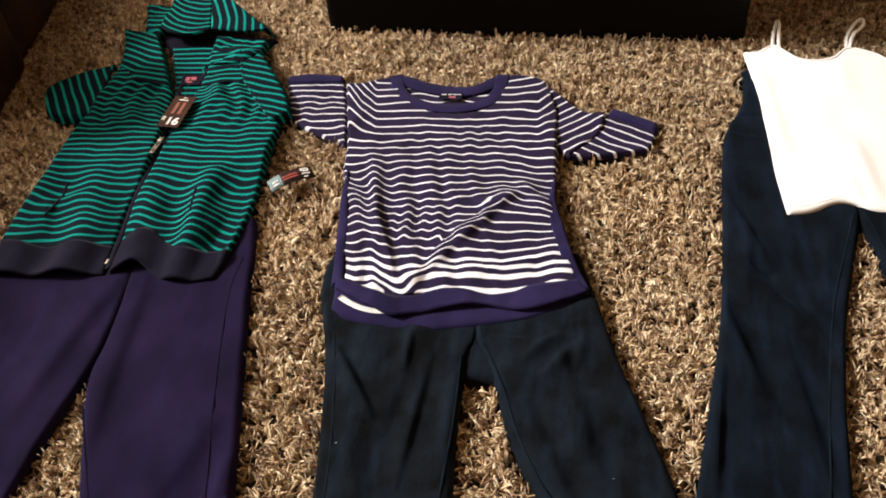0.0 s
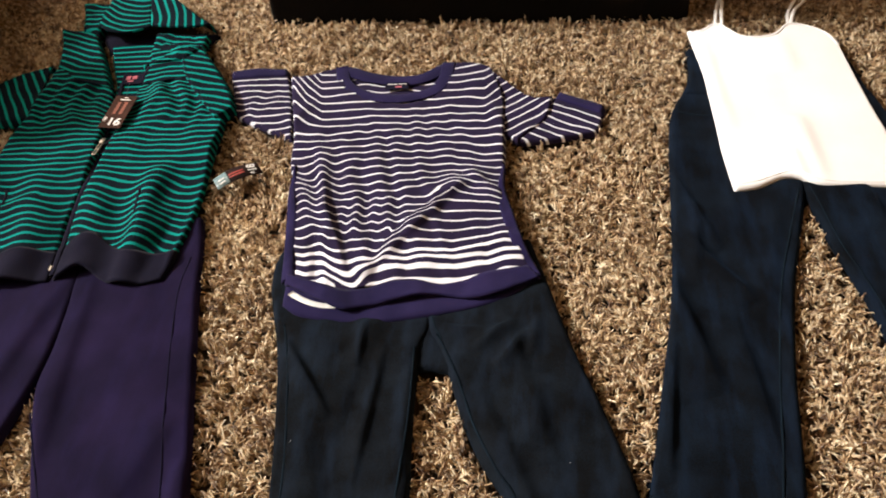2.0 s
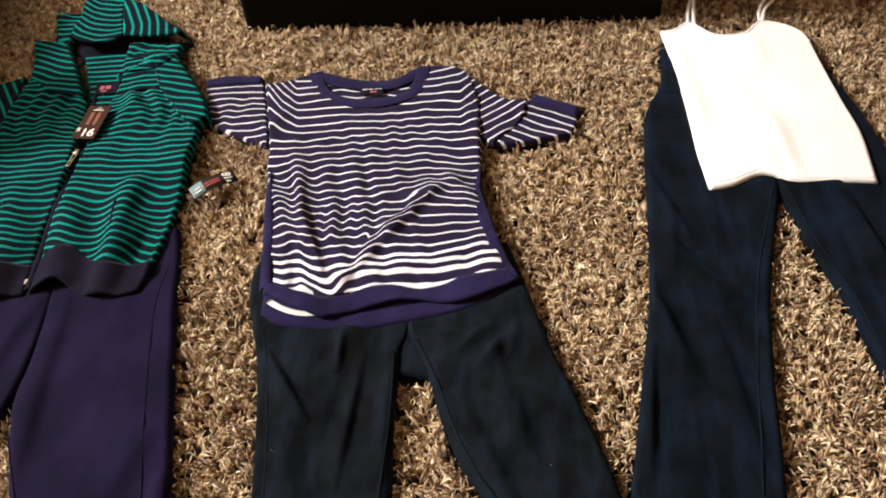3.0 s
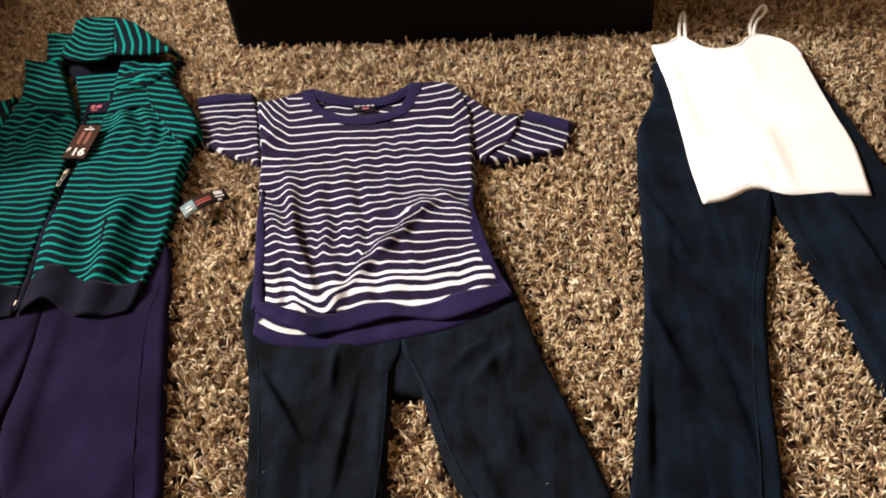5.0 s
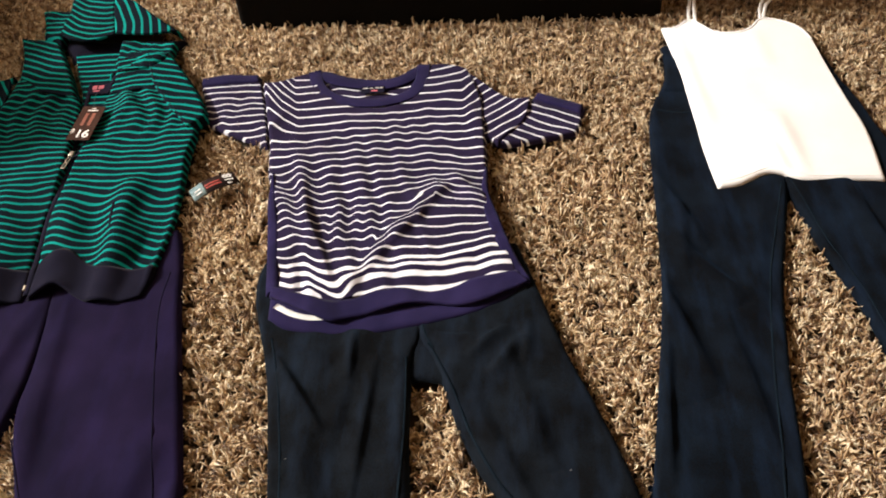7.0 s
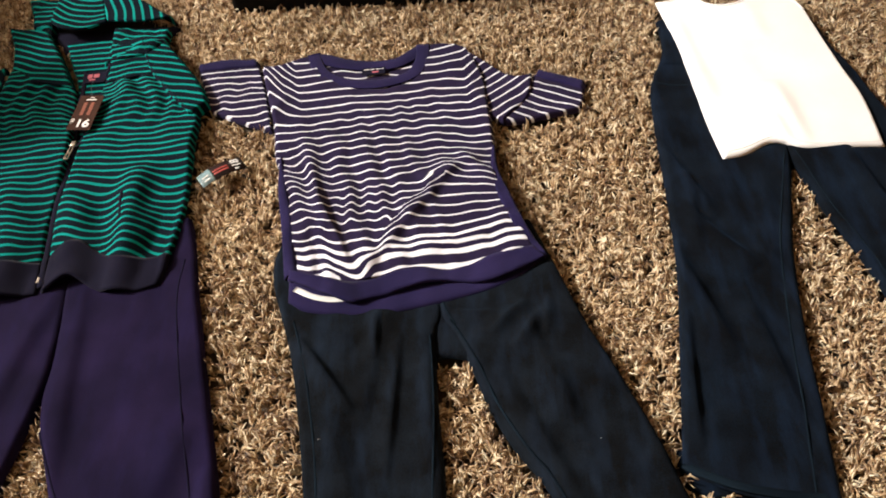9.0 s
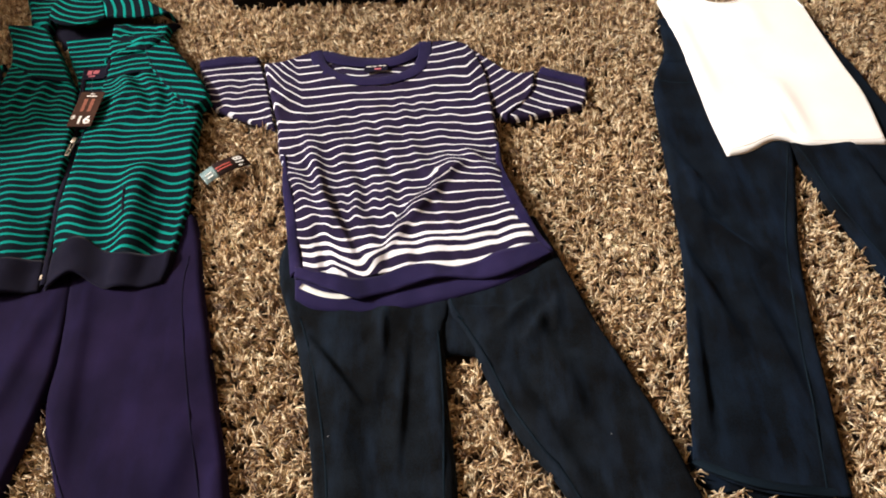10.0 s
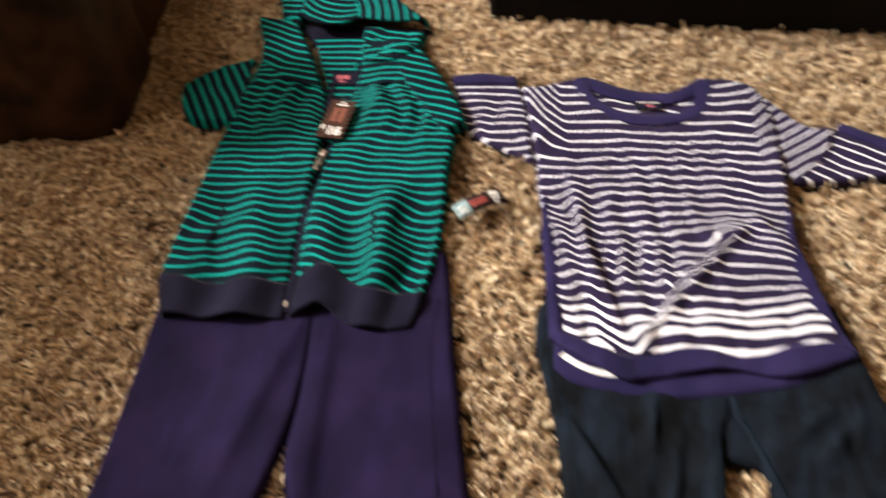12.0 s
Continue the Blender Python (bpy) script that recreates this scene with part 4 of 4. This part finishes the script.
def camisole():
    root = group_root("camisole", "plain white cotton camisole laid over the dark jeans", "camisole", (0.7, 0.45, 0))
    panel("body", [(0.546, 0.730), (0.551, 0.675), (0.561, 0.540), (0.565, 0.416), (0.566, 0.312), (0.573, 0.206)],
          [(0.852, 0.648), (0.859, 0.540), (0.868, 0.442), (0.878, 0.344), (0.870, 0.208)], M_TANK, root,
          top=[(0.574, 0.722), (0.610, 0.751), (0.632, 0.728), (0.656, 0.700), (0.692, 0.692), (0.730, 0.704), (0.764, 0.740), (0.806, 0.727), (0.836, 0.697)],
          bottom=[(0.617, 0.214), (0.665, 0.240), (0.696, 0.238), (0.728, 0.219), (0.82, 0.213)], base=0.007, puff=0.007, hem=0.003, ripple=0.0022, ripple_scale=6, step=0.005, seed=71,
          folds=[(0.718, 0.42, 0.733, 0.22, 0.026, 0.0045), (0.690, 0.33, 0.700, 0.23, 0.018, 0.004), (0.572, 0.68, 0.592, 0.36, 0.020, 0.003), (0.735, 0.70, 0.74, 0.56, 0.03, 0.003)])
    ribbon("hem_stitching", [(0.574, 0.217, 0.012), (0.617, 0.228, 0.020), (0.665, 0.250, 0.0205), (0.698, 0.250, 0.021), (0.728, 0.229, 0.0205), (0.80, 0.221, 0.0205), (0.865, 0.217, 0.013)], 0.0022, 0.0012, M_TANK, root, over=-0.0003)
    ribbon("neck_binding", [(0.548, 0.728, 0.013), (0.574, 0.719, 0.016), (0.610, 0.748, 0.016), (0.632, 0.725, 0.017), (0.656, 0.697, 0.018), (0.692, 0.689, 0.018), (0.730, 0.701, 0.018), (0.764, 0.737, 0.017), (0.806, 0.724, 0.016), (0.836, 0.694, 0.014), (0.850, 0.650, 0.013)],
           0.006, 0.002, M_TANK, root, over=-0.0003)
    ribbon("strap", [(0.608, 0.742, 0.014), (0.618, 0.80, 0.010), (0.631, 0.852, 0.012), (0.634, 0.835, 0.014), (0.628, 0.79, 0.012), (0.622, 0.742, 0.014)], 0.008, 0.002, M_TANK, root, "thin looped shoulder strap", 44)
    ribbon("strap", [(0.762, 0.736, 0.014), (0.772, 0.785, 0.012), (0.797, 0.838, 0.012), (0.815, 0.852, 0.016), (0.812, 0.826, 0.014), (0.784, 0.785, 0.016), (0.768, 0.737, 0.014)], 0.008, 0.002, M_TANK, root,
           "thin looped shoulder strap", 50)


# ---- paper tags ----


def hang_tag():
    m = Matrix.Translation((-0.6780, 0.4670, 0.031)) @ Matrix.Rotation(radians(-6), 4, "Z") @ Matrix.Rotation(radians(3), 4, "X")
    root = group_root("price_tag", "brown card price tag hanging from the zip of the hooded top", "tag", m.translation)
    part("card", box(-0.0255, -0.052, -0.0006, 0.0255, 0.052, 0.0006, 0.0004, 1, m), M_TAG, root)
    lettering("price", "16", 0.031, m @ pose(0.004, -0.034, 0.0008), M_WHITE, root, "white price figures")
    lettering("currency_sign", "$", 0.017, m @ pose(-0.0195, -0.026, 0.0008), M_WHITE, root)
    for x0, y0, x1, y1, mat in ((-0.011, -0.008, -0.004, 0.030, M_RUST), (0.004, -0.008, 0.011, 0.030, M_RUST), (-0.010, 0.037, 0.012, 0.040, M_WHITE), (-0.003, 0.044, 0.006, 0.046, M_WHITE)):
        part("print_bar", box(x0, y0, 0.0007, x1, y1, 0.0010, turn=m), mat, root)
    ribbon("tag_loop", [tuple(m @ Vector((0, 0.047, 0.001))), (-0.690, 0.56, 0.022), (-0.700, 0.600, 0.012)], 0.0005, 0.0004, M_CLEAR, root, steps=14)


def loose_tag():
    root = group_root("loose_tag", "curled dark card tag with clear plastic end on the rug", "tag", (-0.37, 0.283, 0.005))
    a, b = np.array([-0.413, 0.250]), np.array([-0.334, 0.300])
    d = (b - a) / np.linalg.norm(b - a)
    s = np.array([-d[1], d[0]])

    def height(u):
        return 0.008 + 0.009 * math.sin(math.pi * min(1.05, max(-0.1, u)))

    def curl(name, u0, u1, w0, w1, mat, up, parent, label=""):
        verts, faces, n = [], [], 10
        for layer in (0.0, -0.0008):
            for i in range(n + 1):
                u = u0 + (u1 - u0) * i / n
                for w in (w0, w1):
                    p = a + (b - a) * u + s * w
                    verts.append((p[0], p[1], height(u) + up + layer))
        k = 2 * (n + 1)
        for i in range(n):
            q = (2 * i, 2 * i + 2, 2 * i + 3, 2 * i + 1)
            faces += [q, tuple(k + x for x in reversed(q))]
            faces += [(2 * i, k + 2 * i, k + 2 * i + 2, 2 * i + 2), (2 * i + 1, 2 * i + 3, k + 2 * i + 3, k + 2 * i + 1)]
        faces += [(0, 1, k + 1, k), (2 * n, k + 2 * n, k + 2 * n + 1, 2 * n + 1)]
        return mesh_object(name, verts, faces, mat, parent, label)

    card = curl("card", 0.22, 1.0, -0.019, 0.019, M_TAGDARK, 0.0, root, "dark printed card")
    curl("plastic_end", 0.0, 0.30, -0.018, 0.018, M_CLEAR, 0.001, root, "grey-blue clear plastic end")
    curl("print_bar", 0.32, 0.66, 0.002, 0.006, M_RED, 0.0008, card)
    curl("print_bar", 0.32, 0.66, -0.006, -0.002, M_RED, 0.0008, card)
    curl("print_bar", 0.08, 0.22, -0.009, -0.006, M_WHITE, 0.002, card)
    curl("print_bar", 0.08, 0.22, 0.001, 0.004, M_WHITE, 0.002, card)
    # the price stands upside down to the viewer, along the short edge
    u = 0.84
    slope = 0.009 * math.pi * math.cos(math.pi * u) / np.linalg.norm(b - a)
    p = a + (b - a) * u
    xa = Vector((s[0], s[1], 0))
    ya = Vector((-d[0], -d[1], -slope)).normalized()
    m = Matrix((xa, ya, xa.cross(ya))).transposed().to_4x4()
    m.translation = (p[0], p[1], height(u) + 0.0016)
    lettering("price", "18", 0.024, m @ pose(0.003, 0, 0), M_WHITE, root, "white price figures")
    lettering("currency_sign", "$", 0.012, m @ pose(-0.0135, 0.003, 0), M_WHITE, root)


def lint(x, y):
    """A short curl of white thread on the denim."""
    root = group_root("lint_speck", "tiny speck of white lint on the dark denim jeans", "lint", (x, y, 0.01), group="lint on the jeans")
    ribbon("thread", [(x - 0.0011, y - 0.0006, 0.01), (x, y + 0.0007, 0.01), (x + 0.0011, y, 0.01)], 0.0007, 0.0005, M_LINT, root, steps=8, over=0.0002)


purple_pants()
centre_jeans()
right_jeans()
shirt()
hooded_top()
camisole()
hang_tag()
loose_tag()
lint(0.264, -0.357)
lint(-0.149, -0.333)

# ---- shag rug ----


def covered(px, py):
    """Which places lie beneath a garment."""
    hit = np.zeros(len(px), bool)
    for o in OUTLINES:
        x0, y0 = o.min(0)
        x1, y1 = o.max(0)
        idx = np.where(~hit & (px > x0) & (px < x1) & (py > y0) & (py < y1))[0]
        if not len(idx):
            continue
        x, y, inside = px[idx], py[idx], np.zeros(len(idx), bool)
        for (ax, ay), (bx, by) in zip(o, np.roll(o, -1, axis=0)):
            cross = (ay > y) != (by > y)
            inside ^= cross & (x < (bx - ax) * (y - ay) / (by - ay + 1e-12) + ax)
        hit[idx[inside]] = True
    return hit


def shag(x0, y0, x1, y1, gap, skip=None):
    """Places of tufts on a jittered grid, away from what stands or lies on the rug."""
    rng = np.random.default_rng(5)
    gx, gy = np.meshgrid(np.arange(x0, x1, gap), np.arange(y0, y1, gap))
    px = (gx + rng.uniform(-0.5, 0.5, gx.shape) * gap).ravel()
    py = (gy + rng.uniform(-0.5, 0.5, gy.shape) * gap).ravel()
    keep = ~covered(px, py) & ~((px > -0.40) & (px < 0.55) & (py > 0.87) & (py < 1.35))
    dx, dy = px - SOFA_X, py - SOFA_Y
    sx, sy = dx * math.cos(SOFA_TURN) + dy * math.sin(SOFA_TURN), dy * math.cos(SOFA_TURN) - dx * math.sin(SOFA_TURN)
    keep &= ~((sx < -0.06) & (sx > -0.80) & (sy > 0.04) & (sy < 1.45))
    if skip:
        keep &= ~((px > skip[0]) & (px < skip[2]) & (py > skip[1]) & (py < skip[3]))
    return px[keep], py[keep], rng


def yarn(px, py, rng, ply, short, tall, thin, thick, parent):
    """Tufts of a few flat, curling strands each, all in one mesh."""
    lean = np.array([noise.noise((a * 14, b * 14, 0.3)) for a, b in zip(px, py)]) * 8.0 + rng.normal(0, 1.5, len(px))
    fall = np.clip(0.85 + rng.normal(0, 0.40, len(px)), 0.1, 1.6)
    px, py, lean, fall = (np.repeat(a, ply) for a in (px, py, lean, fall))
    n = len(px)
    px, py = px + rng.normal(0, 0.0026, n), py + rng.normal(0, 0.0026, n)
    way = lean + rng.normal(0, 0.55, n)
    tilt = np.clip(fall + rng.normal(0, 0.25, n), 0.05, 1.7)
    length = rng.uniform(short, tall, n)
    radius = rng.uniform(thin, thick, n)
    heading = np.stack([np.cos(way), np.sin(way), np.zeros(n)], 1)
    side = np.stack([-heading[:, 1], heading[:, 0], np.zeros(n)], 1)
    up = np.array([0, 0, 1.0])
    sides, rings, last = 3, [], 0.0
    pos = np.stack([px, py, np.full(n, -0.026)], 1)
    levels = ((0.0, 0.25, 1.0), (0.60, 0.9, 1.1), (1.0, 2.1, 0.6))
    swerve = rng.normal(0, 1.2, n)
    for s, k, fat in levels:
        a = np.minimum(tilt * k, 2.5)
        turn = way + swerve * (s - 0.4)
        heading = np.stack([np.cos(turn), np.sin(turn), np.zeros(n)], 1)
        side = np.stack([-heading[:, 1], heading[:, 0], np.zeros(n)], 1)
        d = heading * np.sin(a)[:, None] + up * np.cos(a)[:, None]
        pos = pos + d * (length * (s - last))[:, None]
        last = s
        e1 = np.cross(d, side)
        ring = [pos + (e1 * 0.9 * math.cos(2 * math.pi * j / sides) + side * 1.35 * math.sin(2 * math.pi * j / sides)) * (radius * fat)[:, None] for j in range(sides)]
        rings.append(np.stack(ring, 1))
    per = len(levels) * sides
    verts = np.stack(rings, 1).reshape(n * per, 3)
    quads = [(r * sides + j, r * sides + (j + 1) % sides, (r + 1) * sides + (j + 1) % sides, (r + 1) * sides + j) for r in range(len(levels) - 1) for j in range(sides)]
    faces = (np.array(quads)[None] + (np.arange(n) * per)[:, None, None]).reshape(-1, 4)
    me = bpy.data.meshes.new("yarn")
    me.vertices.add(len(verts))
    me.vertices.foreach_set("co", verts.astype(np.float32).ravel())
    me.loops.add(faces.size)
    me.loops.foreach_set("vertex_index", faces.astype(np.int32).ravel())
    me.polygons.add(len(faces))
    me.polygons.foreach_set("loop_start", np.arange(0, faces.size, 4, dtype=np.int32))
    me.polygons.foreach_set("use_smooth", np.ones(len(faces), dtype=bool))
    me.update(calc_edges=True)
    me.materials.append(M_YARN)
    return tagged(attach(new("yarn", me), parent), "twisted cream, tan and brown yarn tufts", kind="stuff")


def rug():
    root = group_root("rug", "thick brown and cream shag rug with mottled yarn tufts", "rug", (0, 0.3, -0.038))
    part("backing", box(-2.2, -1.0, -0.038, 1.62, 1.92, -0.030), M_BACKING, root, "dark woven backing")
    near = (-1.60, -0.66, 1.32, 1.36)
    yarn(*shag(*near, 0.0118), 8, 0.014, 0.032, 0.0008, 0.0017, root)
    yarn(*shag(-2.19, -0.99, 1.61, 1.91, 0.0165, near), 3, 0.018, 0.034, 0.0020, 0.0040, root)


rug()
